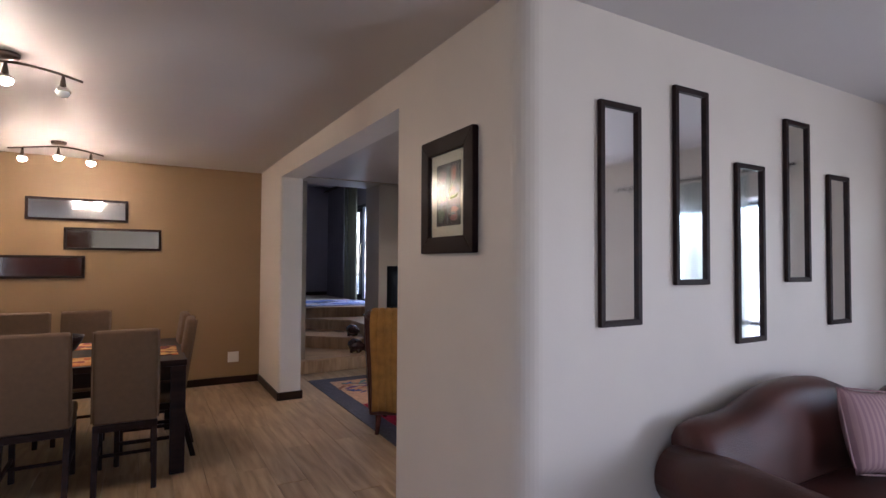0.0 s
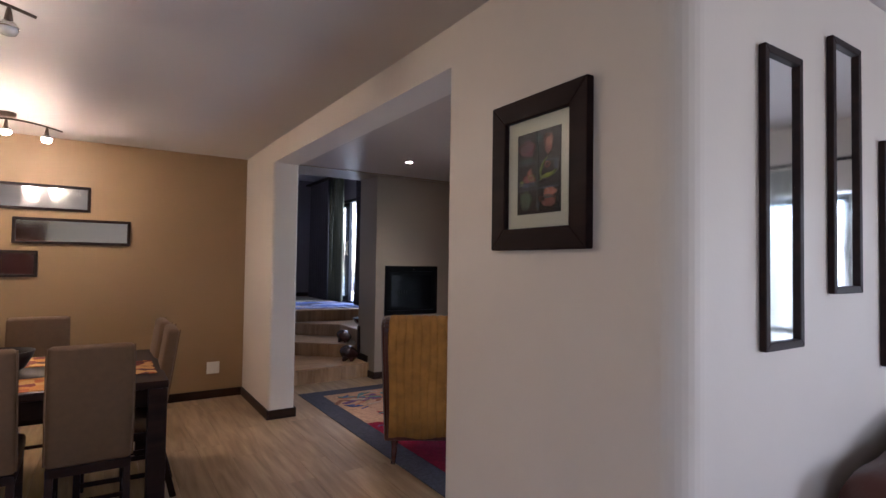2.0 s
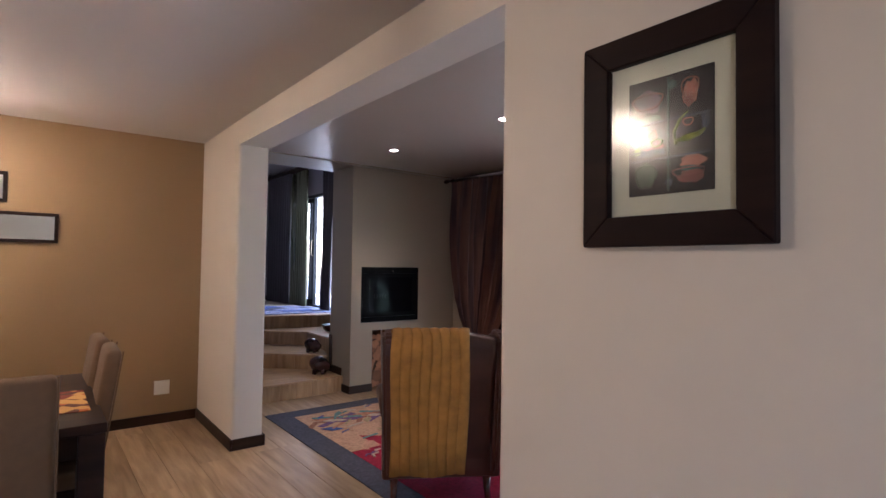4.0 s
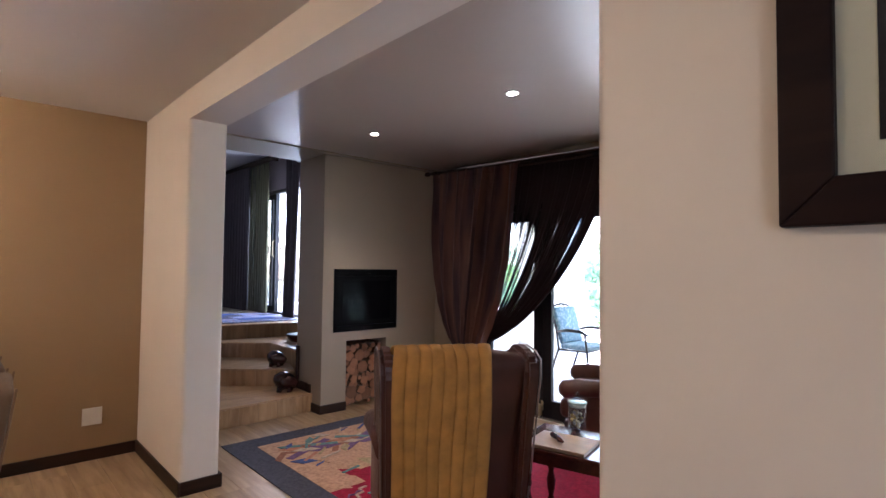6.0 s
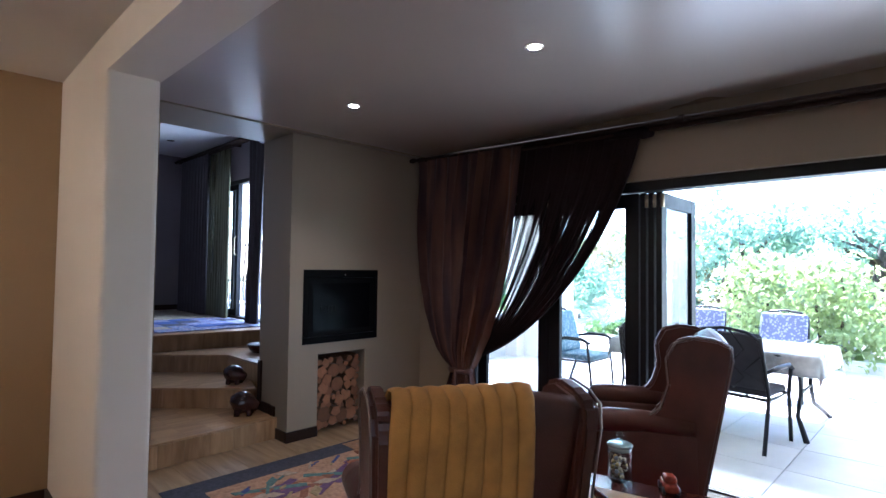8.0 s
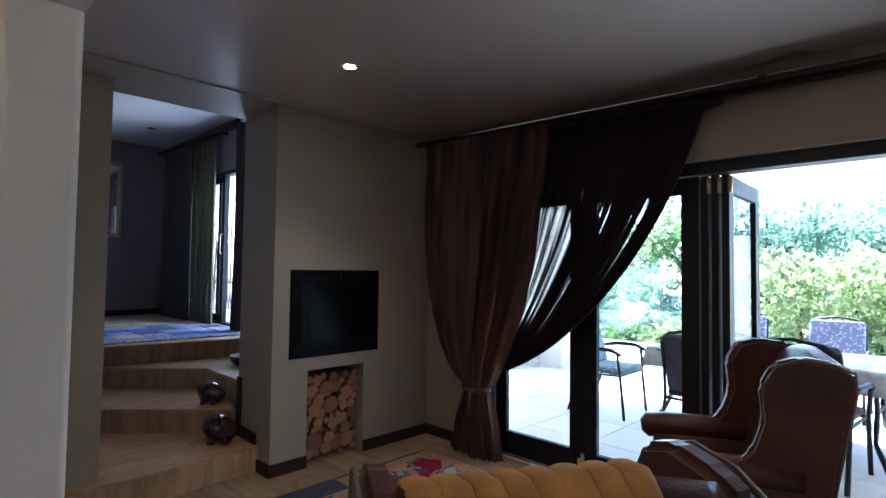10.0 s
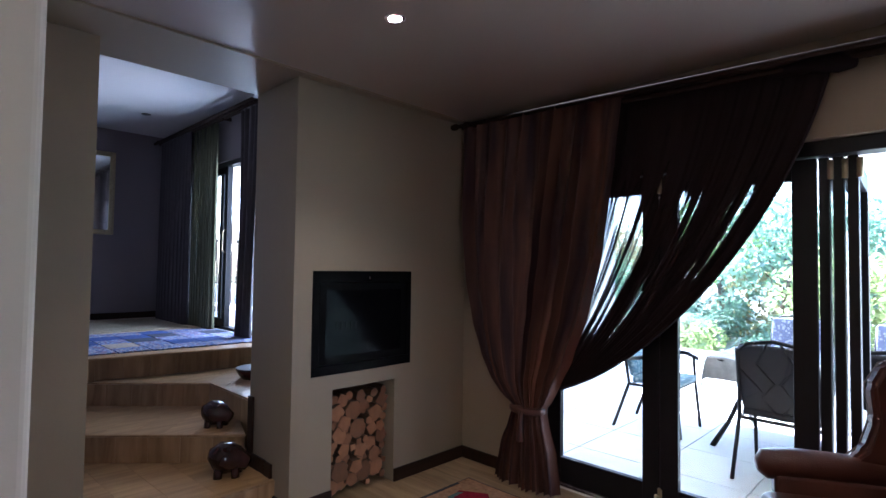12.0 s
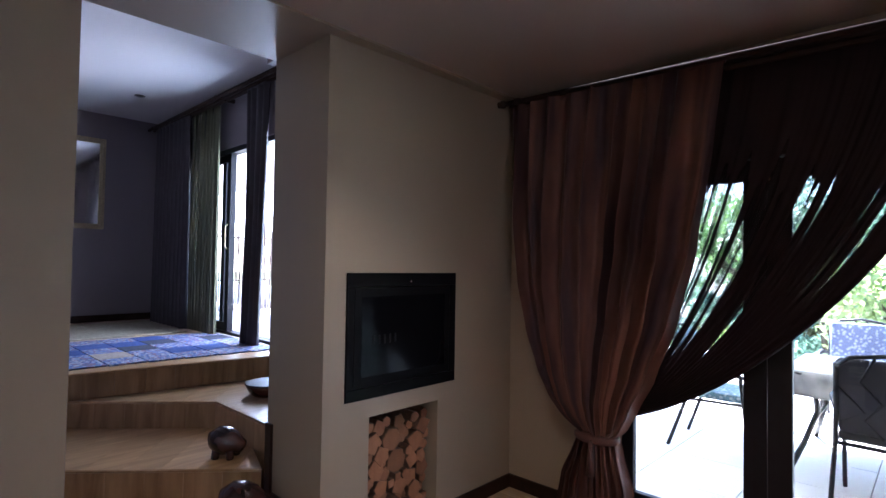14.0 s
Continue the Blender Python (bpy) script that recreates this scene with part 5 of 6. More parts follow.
M_GILT = mat("pale_gilt", (0.42, 0.34, 0.20), 0.45, 0.4, noise_scale=60, vary=0.35, bump=0.6, fine=200)
um = empty("gilt_mirror", 3.20, 12.298, 2.29, 0, "wall mirror in a pale gilt rope-twist frame", "mirror")
frame_parts(um, 0.78, 1.06, 0.06, 0.03, M_MIRROR, 0.008, M_GILT, "mirror_glass")
for sx in (-1, 1):
    part("rope_moulding", tube([(sx * 0.36 + 0.007 * math.cos(k * 1.6), -0.034 + 0.005 * math.sin(k * 1.6), -0.50 + k / 110) for k in range(111)], 0.007, 6), M_GILT, um, smooth=True)
    part("rope_moulding", tube([(-0.36 + k * 0.72 / 80, -0.034 + 0.005 * math.sin(k * 1.6), sx * 0.50 + 0.007 * math.cos(k * 1.6)) for k in range(81)], 0.007, 6), M_GILT, um, smooth=True)
ud = empty("downlight", 3.62, 11.2, 3.12, 0, "small unlit recessed downlight in the upper ceiling", "ceiling light")
part("trim_ring", lathe([(0.05, -0.005), (0.052, 0.0), (0.032, 0.0), (0.034, -0.005)], 24), M_STEEL, ud, smooth=True)
part("lens", lathe([(0.03, -0.006), (0.03, -0.001)], 20), M_BLACK, ud)
# upper rug: blue patchwork
M_PATCH = patch_mat("blue_patchwork", [(0.04, 0.06, 0.20), (0.14, 0.20, 0.40), (0.34, 0.34, 0.40), (0.22, 0.12, 0.16), (0.10, 0.13, 0.22)], 55)
M_CREAM_RUG = cloth("beige_rug", (0.36, 0.31, 0.23))
r2 = empty("patchwork_rug", 0, 0, UP, 0, "blue and violet patchwork rug on the upper oak floor", "rug")
rr = random.Random(12)
for i in range(7):
    for j in range(5):
        x0, y0 = 2.45 + i * 0.245, 9.32 + j * 0.27 - 0.06 * i * 0.3
        if x0 + 0.245 < 4.17:
            part("patch", box(x0 + 0.003, x0 + 0.242, y0 + 0.003, y0 + 0.267, 0, 0.010, 0.003, 1), M_PATCH if rr.random() < 0.75 else RC[rr.choice(("blue", "purple", "cream", "slate", "blue"))], r2)
r3 = empty("beige_rug", 0, 0, UP, 0, "plain beige rug on the upper oak floor", "rug")
part("mat_body", box(2.45, 4.0, 10.75, 12.0, 0, 0.012, 0.004), M_CREAM_RUG, r3)
setting("baseboard", box(2.4, 4.2, 12.285, 12.3, UP, UP + 0.08, 0.003), M_SKIRT, "dark-stained wooden skirting board")

# ---- garden beyond the upper door ----
setting("terrace_upper", box(4.4, 9.0, 8.62, 18, -0.2, 0.595), M_WHITE, "pale raised terrace outside the upper door")
setting("terrace_roof", box(4.4, 7.3, 8.62, 18, 3.0, 3.1), M_WHITE, "white ceiling over the raised terrace")
setting("terrace_wall", box(6.6, 6.8, 11, 18, 0.60, 0.95), M_WHITE, "low white wall of the terrace")
M_TWIG = mat("dry_sticks", (0.16, 0.12, 0.10), 0.9, vary=0.4, bump=0.5)
fe = empty("stick_fence", 4.5, 13.6, 0.60, -90, "rustic fence of thin crooked upright sticks", "fence")
rr = random.Random(4)
for i in range(90):
    y = i * 0.032 + rr.uniform(-0.01, 0.01)
    part("stick", tube([(rr.uniform(-0.02, 0.02), y, 0), (rr.uniform(-0.03, 0.03), y + rr.uniform(-0.03, 0.03), 0.55), (rr.uniform(-0.02, 0.02), y + rr.uniform(-0.04, 0.04), 1.15), (rr.uniform(-0.02, 0.02), y + rr.uniform(-0.05, 0.05), 1.62 + rr.uniform(-0.12, 0.12))], [0.011, 0.010, 0.009, 0.006], 5), M_TWIG, fe)
for z in (0.5, 1.2):
    part("rail", tube([(0.03, 0, z), (0.03, 2.9, z)], 0.014, 6), M_TWIG, fe)

# ---- patio furniture ----
M_METAL = mat("dark_garden_metal", (0.018, 0.017, 0.018), 0.45, 0.3, vary=0.2, bump=0.1)
M_PADG = mat("charcoal_pad", (0.045, 0.040, 0.045), 0.85, noise_scale=15, vary=0.15, bump=0.4, fine=300)


def leafy(name, ground, leaf):
    m = mat(name, ground, 0.85, bump=0.4, fine=300)
    nt = m.node_tree
    tc, vo, cr2 = nt.nodes.new("ShaderNodeTexCoord"), nt.nodes.new("ShaderNodeTexVoronoi"), nt.nodes.new("ShaderNodeValToRGB")
    vo.inputs["Scale"].default_value = 32
    nt.links.new(tc.outputs["Object"], vo.inputs["Vector"])
    cr2.color_ramp.elements[0].position, cr2.color_ramp.elements[1].position = 0.36, 0.42
    cr2.color_ramp.elements[0].color, cr2.color_ramp.elements[1].color = (*leaf, 1), (*ground, 1)
    nt.links.new(vo.outputs["Distance"], cr2.inputs[0])
    nt.links.new(cr2.outputs[0], nt.nodes["Principled BSDF"].inputs["Base Color"])
    return m


M_FLORAL = leafy("blue_floral_pad", (0.17, 0.20, 0.33), (0.40, 0.44, 0.54))


def garden_chair(x, y, rz, pad, label, wide=1.0):
    e = empty("garden_chair", 0, 0, 0, 0, label, "chair", "garden chairs round the patio table")
    for s in (-1, 1):
        part("back_leg", tube([(s * 0.26, -0.32, 0), (s * 0.25, -0.18, 0.40), (s * 0.24, -0.22, 0.62), (s * 0.23, -0.30, 0.88)], 0.014, 8), M_METAL, e, smooth=True)
        part("front_leg", tube([(s * 0.26, 0.26, 0), (s * 0.26, 0.22, 0.40), (s * 0.28, 0.20, 0.62)], 0.014, 8), M_METAL, e, smooth=True)
        part("armrest", tube([(s * 0.28, 0.24, 0.60), (s * 0.285, 0.14, 0.64), (s * 0.28, -0.05, 0.64), (s * 0.25, -0.20, 0.61)], [0.014, 0.02, 0.02, 0.014], 8), M_METAL, e, smooth=True)
    part("seat_rail", tube([(-0.25, 0.22, 0.40), (0.25, 0.22, 0.40), (0.25, -0.17, 0.39), (-0.25, -0.17, 0.39), (-0.25, 0.22, 0.40)], 0.012, 8), M_METAL, e)
    part("top_rail", tube([(-0.23, -0.30, 0.86), (-0.16, -0.315, 0.92), (0, -0.32, 0.945), (0.16, -0.315, 0.92), (0.23, -0.30, 0.86)], 0.013, 8), M_METAL, e, smooth=True)
    for s in (-1, 1):
        part("back_scroll", tube([(s * 0.02, -0.175, 0.45), (s * 0.10, -0.20, 0.55), (s * 0.02, -0.235, 0.66), (s * 0.12, -0.27, 0.78), (s * 0.04, -0.31, 0.93)], 0.008, 6), M_METAL, e, smooth=True)
        part("back_scroll", tube([(s * 0.23, -0.19, 0.52), (s * 0.10, -0.215, 0.60), (s * 0.23, -0.26, 0.74)], 0.008, 6), M_METAL, e, smooth=True)
    sp_ = part("seat_pad", box(-0.24, 0.24, -0.16, 0.24, 0.405, 0.465, 0.022, 3), pad, e, smooth=True)
    bp_ = box(-0.235, 0.235, -0.03, 0.03, 0.0, 0.50, 0.025, 3)
    for v in bp_.verts:
        if v.co.z > 0.4:
            v.co.z -= 0.8 * v.co.x ** 2
    bmesh.ops.transform(bp_, matrix=pose(0, -0.15, 0.46, 15.5), verts=bp_.verts)
    part("back_pad", bp_, pad, e, smooth=True)
    e.matrix_world = pose(x, y, PZ, 0, 0, rz) @ Matrix.Diagonal((wide, 1, 1, 1))
    return e


PZ = 0.0
garden_chair(6.07, 4.73, -96, M_PADG, "dark metal garden chair with a charcoal pad and scrolled back", 1.14)
garden_chair(6.00, 5.39, -91, M_PADG, "dark metal garden chair with a charcoal pad near the table corner", 0.96)
garden_chair(8.05, 4.86, 90, M_FLORAL, "garden chair with a blue floral pad across the table")
garden_chair(8.05, 5.72, 92, M_FLORAL, "garden chair with a blue floral pad at the table's far side")
garden_chair(6.52, 6.46, 182, leafy("pale_floral_pad", (0.16, 0.27, 0.34), (0.42, 0.52, 0.56)), "dark garden chair with a pale blue pad at the table's end")

pt_ = empty("patio_table", 6.86, 5.12, PZ, 0, "long patio table on curved black iron legs", "table")
part("tabletop", box(-0.50, 0.50, -0.90, 0.90, 0.66, 0.69, 0.006), M_METAL, pt_)
for y in (-0.72, 0.72):
    for s in (-1, 1):
        part("curved_leg", tube([(s * 0.40, y, 0.66), (s * 0.26, y, 0.52), (s * 0.20, y, 0.36), (s * 0.34, y + 0.06 * (y > 0), 0.16), (s * 0.55, y + (0.12 if y > 0 else -0.10), 0.0)], [0.018, 0.018, 0.02, 0.018, 0.022], 10), M_METAL, pt_, smooth=True)
    part("leg_tie", tube([(-0.2, y, 0.34), (0.2, y, 0.34)], 0.012, 8), M_METAL, pt_)
M_CLOTHT = mat("marbled_tablecloth", (0.50, 0.49, 0.46), 0.6, noise_scale=7, vary=0.45, bump=0.1)
tcl = empty("tablecloth", 6.86, 5.12, PZ, 0, "grey-white marbled cloth over the patio table", "tablecloth")


def cloth_fn(u, v):
    a, c = (u * 2 - 1) * 0.66, (v * 2 - 1) * 1.06
    dx, dy = max(abs(a) - 0.50, 0), max(abs(c) - 0.90, 0)
    drop = min(dx + dy, 0.28) * 1.05
    x = math.copysign(min(abs(a), 0.505) + 0.12 * dx, a) + (0.012 * math.sin(c * 18) if dx else 0)
    y = math.copysign(min(abs(c), 0.905) + 0.12 * dy, c) + (0.012 * math.sin(a * 18) if dy else 0)
    return (x, y, 0.697 - drop)


sheet("cloth", cloth_fn, 56, 90, M_CLOTHT, tcl, 0.004)

# dark strip set with pale dashes along the patio's edge
edge_strip = setting("drain_channel", box(8.42, 8.56, 0.8, 4.9, -0.008, 0.004, 0.002), M_METAL, "dark strip with pale dashes along the patio edge")
for k in range(20):
    part("grate_slot", box(8.46, 8.52, 0.9 + k * 0.2, 1.02 + k * 0.2, 0.0045, 0.0065), M_PATIO, edge_strip, "pale dash")

# ---- garden ----
def leaf_mat(k, c):
    """Leaves that let some light through."""
    m = mat("leaf_" + k, c, 0.5, noise_scale=3, vary=0.35, bump=0.2)
    nt = m.node_tree
    tr, mx = nt.nodes.new("ShaderNodeBsdfTranslucent"), nt.nodes.new("ShaderNodeMixShader")
    tr.inputs[0].default_value = (c[0] * 2.2, c[1] * 2.2, c[2] * 1.6, 1)
    mx.inputs[0].default_value = 0.45
    b = nt.nodes["Principled BSDF"]
    nt.links.new(b.outputs[0], mx.inputs[1])
    nt.links.new(tr.outputs[0], mx.inputs[2])
    nt.links.new(mx.outputs[0], nt.nodes["Material Output"].inputs[0])
    return m


M_PLANT = [leaf_mat(k, c) for k, c in (("lime", (0.22, 0.27, 0.14)), ("green", (0.10, 0.16, 0.07)), ("blue_green", (0.15, 0.23, 0.20)), ("dry", (0.16, 0.14, 0.09)))]
M_TRUNK = mat("tree_bark", (0.10, 0.075, 0.055), 0.9, noise_scale=12, vary=0.4, bump=0.8, fine=40)


def leaves(n, centre_fn, size, seed, long=1.9):
    """Many small pointed leaves about the places that centre_fn gives."""
    r = np.random.RandomState(seed)
    c = np.array([centre_fn(r) for _ in range(n)])
    a = r.normal(size=(n, 3))
    a /= np.linalg.norm(a, axis=1)[:, None]
    w = np.cross(a, r.normal(size=(n, 3)))
    w /= np.linalg.norm(w, axis=1)[:, None]
    s = size * r.uniform(0.6, 1.4, (n, 1))
    v = np.stack([c - a * s * long / 2, c + w * s / 2, c + a * s * long / 2, c - w * s / 2], 1).reshape(-1, 3)
    f = np.arange(n * 4).reshape(-1, 4)
    me = bpy.data.meshes.new("leaves")
    me.from_pydata(v.tolist(), [], f.tolist())
    return me


def clump_fn(clumps, spread):
    def fn(r):
        k = clumps[r.randint(len(clumps))]
        d = r.normal(size=3)
        d /= np.linalg.norm(d)
        rad = k[3] * r.uniform(0.55, 1.05) ** 0.6
        return (k[0] + d[0] * rad * spread[0], k[1] + d[1] * rad * spread[1], max(0.05, k[2] + d[2] * rad * spread[2]))
    return fn


def foliage(parent, me, material, name="crown"):
    me.materials.append(material)
    o = new(name, me)
    o.parent = parent
    tagged(o, kind="stuff")
    return o


rr = random.Random(31)
GZ = -0.24
for hx, hy, wy, hh, mi, lab in ((11.2, 1.6, 2.0, 2.25, 0, "dense bright lime-green hedge behind the patio"), (11.3, 4.6, 1.9, 1.8, 0, "dense lime-green shrub behind the patio"), (11.6, -1.6, 2.0, 2.2, 1, "tall dark green shrub behind the patio")):
    e = empty("hedge", hx, hy, GZ, 0, lab, "shrub", "shrubs behind the patio")
    clumps = [(rr.uniform(-0.6, 0.6), rr.uniform(-wy, wy), rr.uniform(0.3, hh), rr.uniform(0.32, 0.55)) for _ in range(46)]
    foliage(e, leaves(9000, clump_fn(clumps, (1, 1, 0.9)), 0.055, 7 + int(hy)), M_PLANT[mi])
    for k in range(7):
        y = rr.uniform(-wy, wy)
        part("stem", tube([(0, y, 0), (rr.uniform(-0.2, 0.2), y + rr.uniform(-0.2, 0.2), hh * 0.6), (rr.uniform(-0.3, 0.3), y + rr.uniform(-0.4, 0.4), hh)], [0.03, 0.02, 0.008], 7), M_TRUNK, e, smooth=True)


def tree(x, y, h, r, mi, seed, label, n=6000, leaf=0.075):
    q = random.Random(seed)
    e = empty("tree", x, y, GZ, 0, label, "tree", "garden trees")
    part("trunk", tube([(0, 0, 0), (0.08, 0.05, h * 0.25), (-0.05, 0.1, h * 0.5), (0.05, 0.0, h * 0.8)], [0.16, 0.13, 0.09, 0.04], 12), M_TRUNK, e, smooth=True)
    clumps = []
    for k in range(9):
        a, z0 = k * 2.4, h * q.uniform(0.3, 0.65)
        tip = (r * q.uniform(0.5, 1) * math.cos(a), r * q.uniform(0.5, 1) * math.sin(a), z0 + h * q.uniform(0.1, 0.35))
        part("limb", tube([(0, 0.05, z0), (tip[0] * 0.5, tip[1] * 0.5, z0 + 0.3), tip], [0.06, 0.04, 0.012], 8), M_TRUNK, e, smooth=True)
        for _ in range(4):
            clumps.append((tip[0] + q.uniform(-0.5, 0.5), tip[1] + q.uniform(-0.5, 0.5), tip[2] + q.uniform(-0.3, 0.5), q.uniform(0.3, 0.6)))
    foliage(e, leaves(n, clump_fn(clumps, (1, 1, 0.7)), leaf, seed), M_PLANT[mi])
    return e




tree(13.1, 6.55, 2.9, 1.0, 2, 41, "blue-green garden tree with a thick trunk behind the planted bed", 5200, 0.06)
tree(14.2, 4.4, 3.1, 1.3, 2, 42, "loose blue-green garden tree behind the lime hedge", 5200, 0.06)
tree(14.6, 8.2, 3.0, 1.1, 1, 43, "dark green garden tree on the bank", 4600, 0.06)


def cycad(x, y, s, seed, label):
    q = random.Random(seed)
    e = empty("cycad", x, y, GZ, 0, label, "plant", "spiky garden plants")
    part("trunk", lathe([(0.12 * s, 0), (0.14 * s, 0.15 * s), (0.10 * s, 0.32 * s)], 14), M_TRUNK, e, smooth=True)
    for k in range(17):
        a, rise = k * 2.4, q.uniform(0.35, 1.1)
        b = bmesh.new()
        pts = [Vector((s * u * 1.0 * math.cos(a) * (1 - 0.25 * rise), s * u * math.sin(a) * (1 - 0.25 * rise), 0.3 * s + s * (rise * u * 1.3 - 0.75 * u * u))) for u in [j / 16 for j in range(17)]]
        side = Vector((-math.sin(a), math.cos(a), 0))
        for j in range(1, 17):
            ln = 0.19 * s * math.sin(math.pi * min(1, 0.12 + j / 19)) 
            for sg in (-1, 1):
                d = (pts[j] - pts[j - 1]).normalized()
                p = pts[j]
                vs = [b.verts.new(p), b.verts.new(p + d * 0.02 * s), b.verts.new(p + side * sg * ln + d * ln * 0.5)]
                b.faces.new(vs)
        me = bpy.data.meshes.new("frond")
        join(b, tube(pts, 0.008 * s, 5)).to_mesh(me)
        b.free()
        me.materials.append(M_PLANT[2])
        fo = new("frond", me)
        fo.parent = e
    return e


cycad(12.2, 9.2, 1.0, 2, "spiky blue-green cycad in the planted bed")
cycad(12.6, 7.0, 1.1, 3, "spiky blue-green cycad in the planted bed")
cycad(12.9, 5.0, 1.5, 6, "spiky blue-green cycad in the planted bed")
cycad(12.4, 8.2, 1.4, 7, "spiky blue-green cycad in the planted bed")
cycad(13.6, 6.3, 1.7, 17, "spiky blue-green cycad in the planted bed")
cycad(14.2, 8.6, 1.6, 18, "spiky blue-green cycad in the planted bed")
cycad(13.9, 10.6, 1.5, 19, "spiky blue-green cycad in the planted bed")
cycad(12.0, 5.9, 0.9, 4, "spiky blue-green cycad in the planted bed")
for i, (x, y) in enumerate(((11.3, 7.9), (11.5, 8.8), (11.2, 10.3), (11.8, 11.6), (12.4, 13.0), (11.5, 6.6))):
    e = empty("low_shrub", x, y, GZ, 0, "low leafy green shrub at the edge of the bed", "shrub", "low plants of the bed")
    clumps = [(rr.uniform(-0.4, 0.4), rr.uniform(-0.4, 0.4), rr.uniform(0.15, 0.55), rr.uniform(0.2, 0.35)) for _ in range(9)]
    foliage(e, leaves(1500, clump_fn(clumps, (1, 1, 0.8)), 0.045, 60 + i), M_PLANT[i % 3])
M_BANK = mat("pale_bank_gravel", (0.50, 0.48, 0.43), 0.95, noise_scale=6, vary=0.2, bump=0.7, fine=40)
bk = prism([(-6, 0), (22, 0), (22, 11.5), (-6, 11.5)], 0, 0.1)
for v in bk.verts:
    y, u, top = v.co.x, v.co.y, v.co.z > 0.05
    v.co = Vector((12.4 + u, y, (GZ + 0.02 + 0.22 * u) if top else GZ - 0.1))
setting("garden_bank", bk, M_BANK, "pale gravelly bank rising behind the planted bed")
for i in range(56):
    x, y = rr.uniform(12.8, 20.5), rr.uniform(-5.5, 16.5)
    e = empty("bank_shrub", x, y, GZ + 0.22 * (x - 12.4), 0, "loose blue-green shrub growing on the pale bank", "shrub", "shrubs on the bank")
    s_ = rr.uniform(0.75, 1.5)
    clumps = [(rr.uniform(-0.6, 0.6) * s_, rr.uniform(-0.8, 0.8) * s_, rr.uniform(0.15, 1.05) * s_, rr.uniform(0.2, 0.42) * s_) for _ in range(12)]
    foliage(e, leaves(1900, clump_fn(clumps, (1, 1, 0.8)), 0.055, 160 + i), M_PLANT[(2, 2, 1, 2, 3)[i % 5]])
setting("bed_kerb", box(10.75, 10.95, -4, 16, -0.3, 0.10), M_WHITE, "low white rendered kerb along the bed")
setting("paving_garden", box(9.6, 10.745, -4, 16, -0.3, -0.05), M_WHITE, "pale paved strip between patio and bed")
setting("garden_wall", box(24, 24.3, -20, 40, GZ, 1.9), M_WHITE, "pale boundary wall of the garden")
setting("terrace_side_wall", box(7.9, 9.6, 8.4, 8.62, -0.2, 2.5), M_WHITE, "white plastered wall at the end of the patio")

# ---- sitting room window behind ----
sw = empty("side_window", 4.9, 0.85, 1.15, 0, "white-framed window with a pale net curtain beside the sofa", "window", kind="structure")
for nm, y0, y1, z0, z1 in (("window_frame", -0.62, 0.62, 0.75, 0.80), ("window_frame", -0.62, 0.62, -0.8, -0.75), ("window_frame", -0.62, -0.57, -0.75, 0.75), ("window_frame", 0.57, 0.62, -0.75, 0.75), ("mullion", -0.02, 0.02, -0.75, 0.75), ("transom", -0.57, 0.57, -0.25, -0.21)):
    part(nm, box(0.05, 0.10, y0, y1, z0, z1, 0.003), M_DOOR, sw)
p = part("pane", box(0.072, 0.078, -0.57, 0.57, -0.75, 0.75), M_GLASS, sw)
p.visible_shadow = False
M_NETW = sheer("white_net", (0.40, 0.44, 0.42), 0.5, 0.12, 12, 0.5)
for y0, y1 in ((0.66, 1.3), (0.24, 0.62)):
    e = empty("net_curtain", 4.83, y0, 0.2, 0, "pale net curtain hanging beside the window", "curtain", "net curtains of the sitting room")
    sheet("cloth", lambda u, v: (0.02 * math.sin(u * 30), (y1 - y0) * u, 1.95 * (1 - v)), 40, 10, M_NETW, e)
pl = empty("curtain_pole", 4.82, 0.85, 2.18, 0, "dark iron curtain pole over the sitting room window", "curtain pole")
part("pole", tube([(0, -0.95, 0), (0, 0.8, 0)], 0.012, 10), M_BLACK, pl)
for y in (-0.8, 0.0, 0.7):
    part("bracket", box(-0.012, 0.08, y - 0.01, y + 0.01, -0.012, 0.012, 0.002), M_BLACK, pl)
    part("ring", tube([(0, y + 0.05, -0.02), (0, y + 0.05, -0.06)], 0.006, 6), M_BLACK, pl)

for i, y in enumerate((-0.6, 0.5, 1.5)):
    e = empty("shrub", 7.4, y, -0.05, 0, "leafy green shrub outside the sitting room window", "shrub", "shrubs outside the side window")
    clumps = [(rr.uniform(-0.35, 0.35), rr.uniform(-0.6, 0.6), rr.uniform(0.2, 1.9), rr.uniform(0.2, 0.35)) for _ in range(22)]
    foliage(e, leaves(2200, clump_fn(clumps, (1, 1, 0.8)), 0.05, 260 + i), M_PLANT[i % 3])

# mahogany double door on the wall behind
bd = setting("door_2", box(-2.75, -0.75, -3.6, -3.585, 0.0, 2.35), M_MAHOG, "dark red-brown panelled wooden double door")
for x in (-2.72, -1.74):
    lf = part("door_leaf", box(x, x + 0.96, -3.585, -3.55, 0.02, 2.32, 0.004), M_MAHOG, bd)
    for z0, z1 in ((0.2, 0.95), (1.1, 2.15)):
        part("panel", box(x + 0.14, x + 0.82, -3.55, -3.538, z0, z1, 0.006), M_MAHOG, lf)

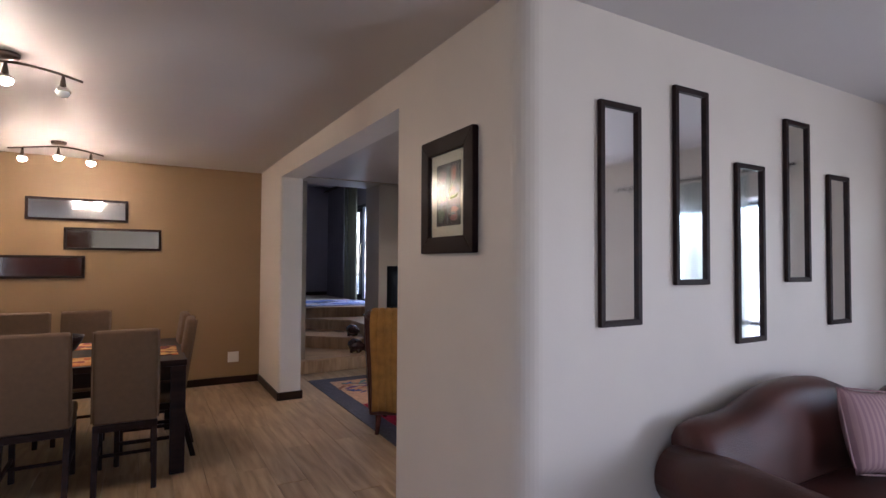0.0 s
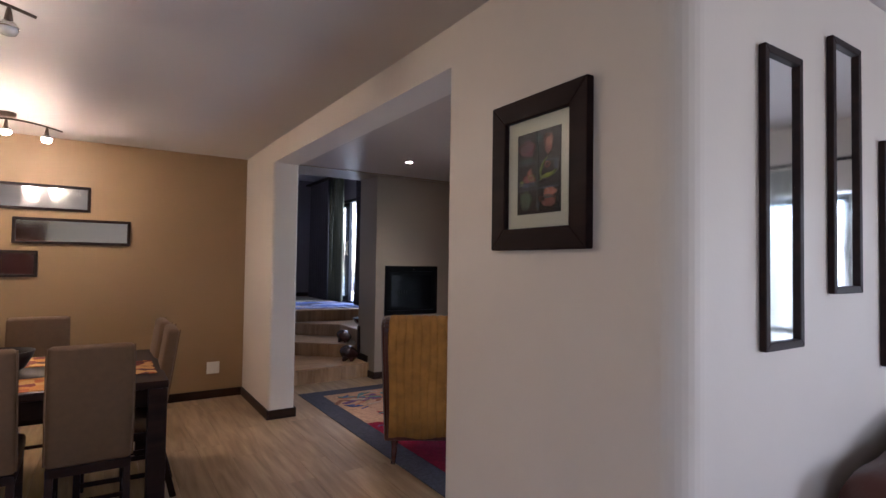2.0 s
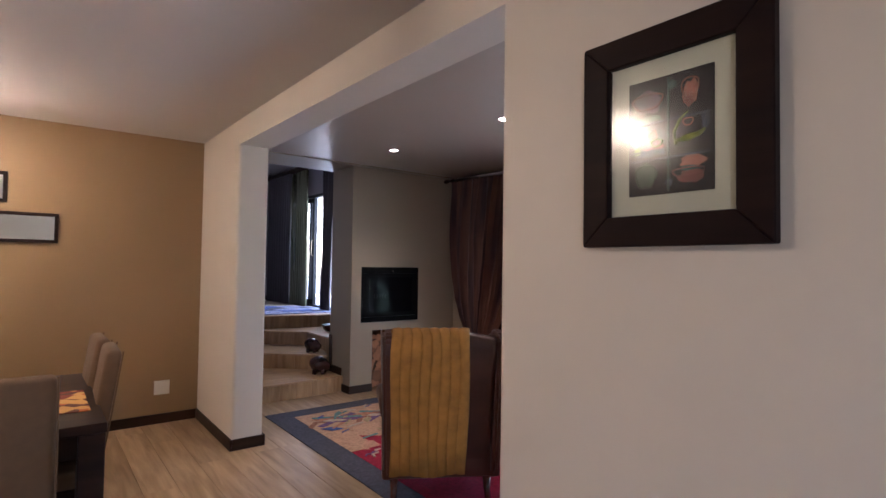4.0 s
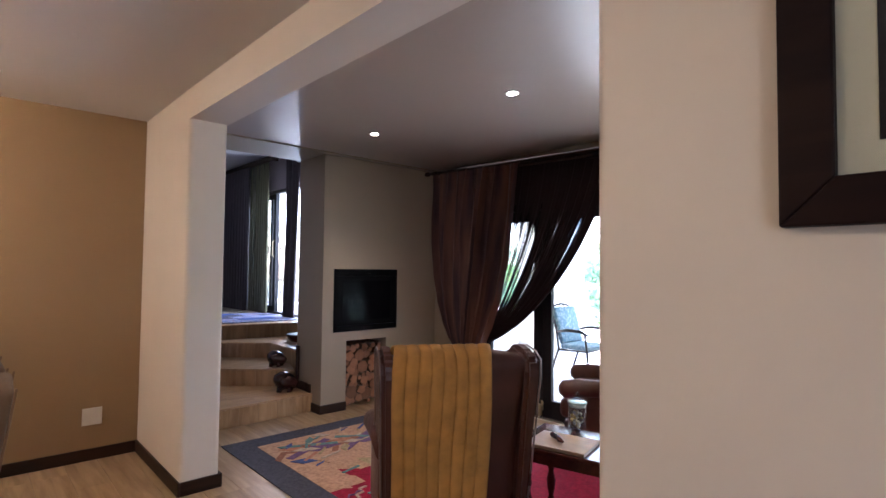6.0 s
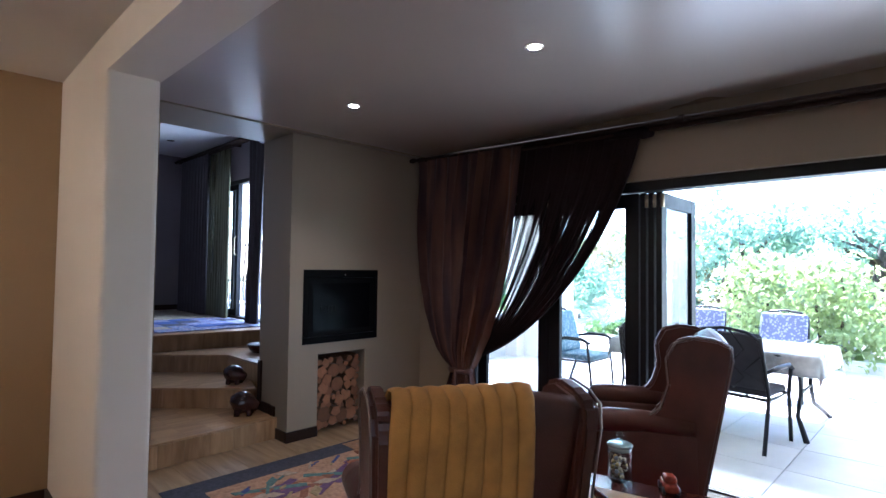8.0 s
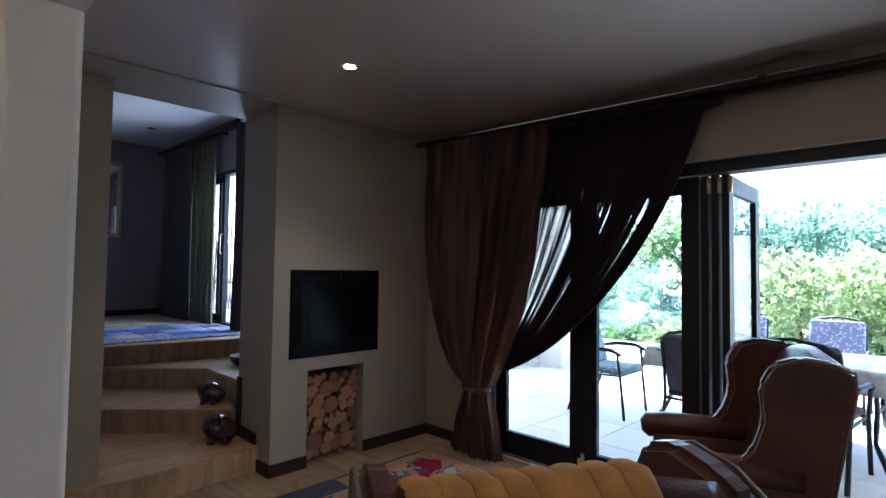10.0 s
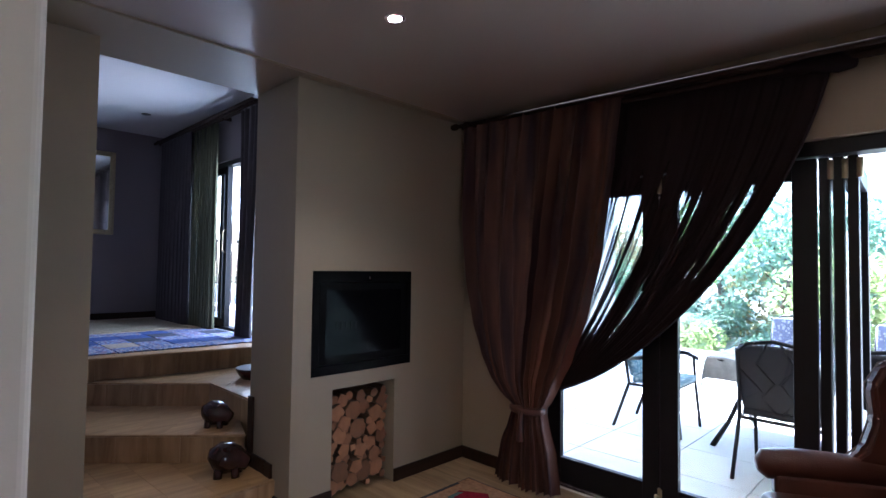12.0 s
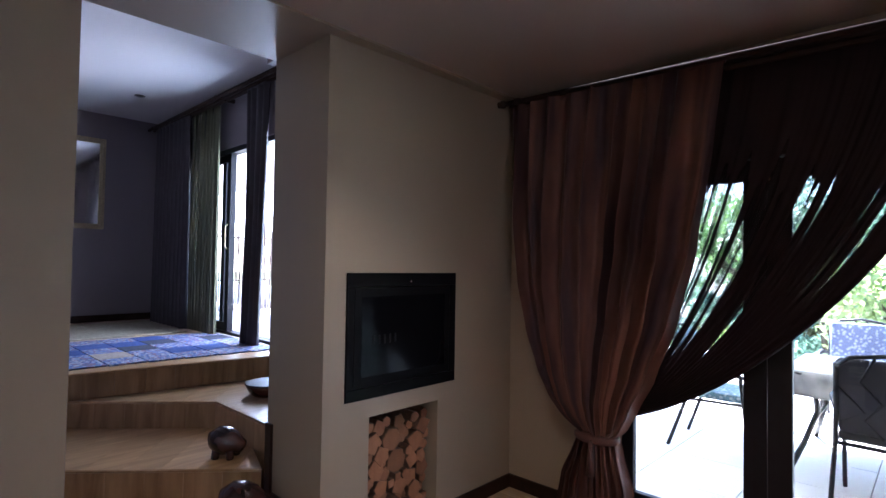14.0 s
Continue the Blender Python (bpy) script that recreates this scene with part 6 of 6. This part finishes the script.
# ---- floor boards, patio tiles, step boards ----
def piece_mesh(name, w, l, t, material, bev=0.0015):
    """A board or tile with eased upper edges, its top at z = 0."""
    b = bmesh.new()
    lo = [b.verts.new((x, y, -t)) for x, y in ((0, 0), (w, 0), (w, l), (0, l))]
    mi = [b.verts.new((x, y, -bev)) for x, y in ((0, 0), (w, 0), (w, l), (0, l))]
    hi = [b.verts.new((x, y, 0)) for x, y in ((bev, bev), (w - bev, bev), (w - bev, l - bev), (bev, l - bev))]
    for i in range(4):
        j = (i + 1) % 4
        b.faces.new((lo[i], lo[j], mi[j], mi[i]))
        b.faces.new((mi[i], mi[j], hi[j], hi[i]))
    b.faces.new(hi)
    me = bpy.data.meshes.new(name)
    b.to_mesh(me)
    b.free()
    me.materials.append(material)
    return me


def lay(parent, x0, x1, y0, y1, z, w, l, gap, material, nm, cuts):
    """Rows of boards along y, their ends staggered."""
    r = random.Random(17)
    cache = {}
    x = x0
    while x < x1 - 0.02:
        ww = round(min(w, x1 - x), 3)
        y = y0 - r.choice(cuts) * l
        while y < y1 - 0.01:
            a, c = max(y, y0), min(y + l, y1)
            ll = round(c - a, 2)
            if ll > 0.06:
                key = (ww, ll)
                if key not in cache:
                    cache[key] = piece_mesh(nm, ww - gap, ll - gap, 0.010, material)
                o = new(nm, cache[key])
                o.parent = parent
                o.location = (x, a, z)
            y += l
        x += w


# oak strips on the steps
def strips(parent, outline, z, width, angle, thick=0.012, lift=0.0):
    """An outline cut into boards side by side, laid with their tops at z."""
    ca, sa = math.cos(angle), math.sin(angle)
    us = [x * ca + y * sa for x, y in outline]
    u = min(us)
    while u < max(us) - 0.005:
        b = prism(outline, z - thick, z)
        for co, no in ((u + 0.0008, -1), (min(u + width, max(us)) - 0.0008, 1)):
            bmesh.ops.bisect_plane(b, geom=list(b.verts) + list(b.edges) + list(b.faces), plane_co=(co * ca, co * sa, 0), plane_no=(no * ca, no * sa, 0), clear_outer=True)
            edges = [e_ for e_ in b.edges if e_.is_boundary]
            if edges:
                bmesh.ops.holes_fill(b, edges=edges)
        if len(b.faces) > 3:
            part("tread_board", b, M_STEP, parent)
        else:
            b.free()
        u += width


def riser(parent, p, q, z0, z1, width=0.19):
    p, q = Vector((*p, 0)), Vector((*q, 0))
    d = q - p
    n, L = max(1, round(d.length / width)), d.length
    ang = math.degrees(math.atan2(d.y, d.x))
    for i in range(n):
        o = part("riser_board", box(0.0006, L / n - 0.0006, -0.011, 0, z0, z1, 0.001, 1), M_RISER, parent)
        o.matrix_basis = pose(*(p + d * i / n)[:2], 0, 0, 0, ang)


M_RISER = wood("riser_boards", (0.24, 0.14, 0.065), (0.42, 0.27, 0.145), 0.38, (8, 8, 1.1), 2.2, island=0.16)
nose = {"step_1": [(0, 1)], "step_2": [(0, 1)], "step_3": [(0, 1), (1, 2)], "floor_upper": [(0, 1)]}
for nm, outline, z0, z1 in STEPS:
    a_, c_ = Vector(outline[0]), Vector(outline[1])
    strips(step_core[nm], outline, z1, 0.19, math.atan2(c_.y - a_.y, c_.x - a_.x))
    for i, j in nose[nm]:
        riser(step_core[nm], outline[i], outline[j], z1 - 0.17 + 0.001, z1 - 0.0125)
        p_, q_ = Vector((*outline[i], 0)), Vector((*outline[j], 0))
        part("nosing", tube([(p_.x, p_.y - 0.009, z1 - 0.006), (q_.x, q_.y - 0.009, z1 - 0.006)], 0.0062, 8), M_RISER, step_core[nm])

BOARDS = setting("floor", box(-3.0, 4.9, -3.6, 7.68, -0.012, -0.009), M_SKIRT, "pale oak laminate floor boards")
lay(BOARDS, -1.2, 4.72, 1.4, 7.44, 0.0, 0.192, 1.285, 0.0012, M_FLOOR, "floor_board", (0.15, 0.4, 0.65, 0.9))
setting("floor_far_part", box(-3.0, -1.2, -3.6, 7.43, -0.009, 0.0), M_FLOOR, "pale oak laminate floor")
setting("floor_near_part", box(-1.2, 4.9, -3.6, 1.4, -0.009, 0.0), M_FLOOR, "pale oak laminate floor")
TILES = setting("patio", box(4.9, 9.6, -2, 8.62, -0.012, -0.009), M_STEEL, "large pale square patio tiles")
lay(TILES, 4.92, 9.6, 1.0, 8.6, 0.0, 0.6, 0.6, 0.006, M_PATIO, "patio_tile", (0.5,))
setting("patio_near_part", box(4.9, 9.6, -2, 1.0, -0.009, 0.0), M_PATIO, "pale patio paving")
setting("sill", box(4.68, 4.92, 3.0, 6.63, -0.012, -0.001), M_PATIO, "pale threshold under the folding doors")
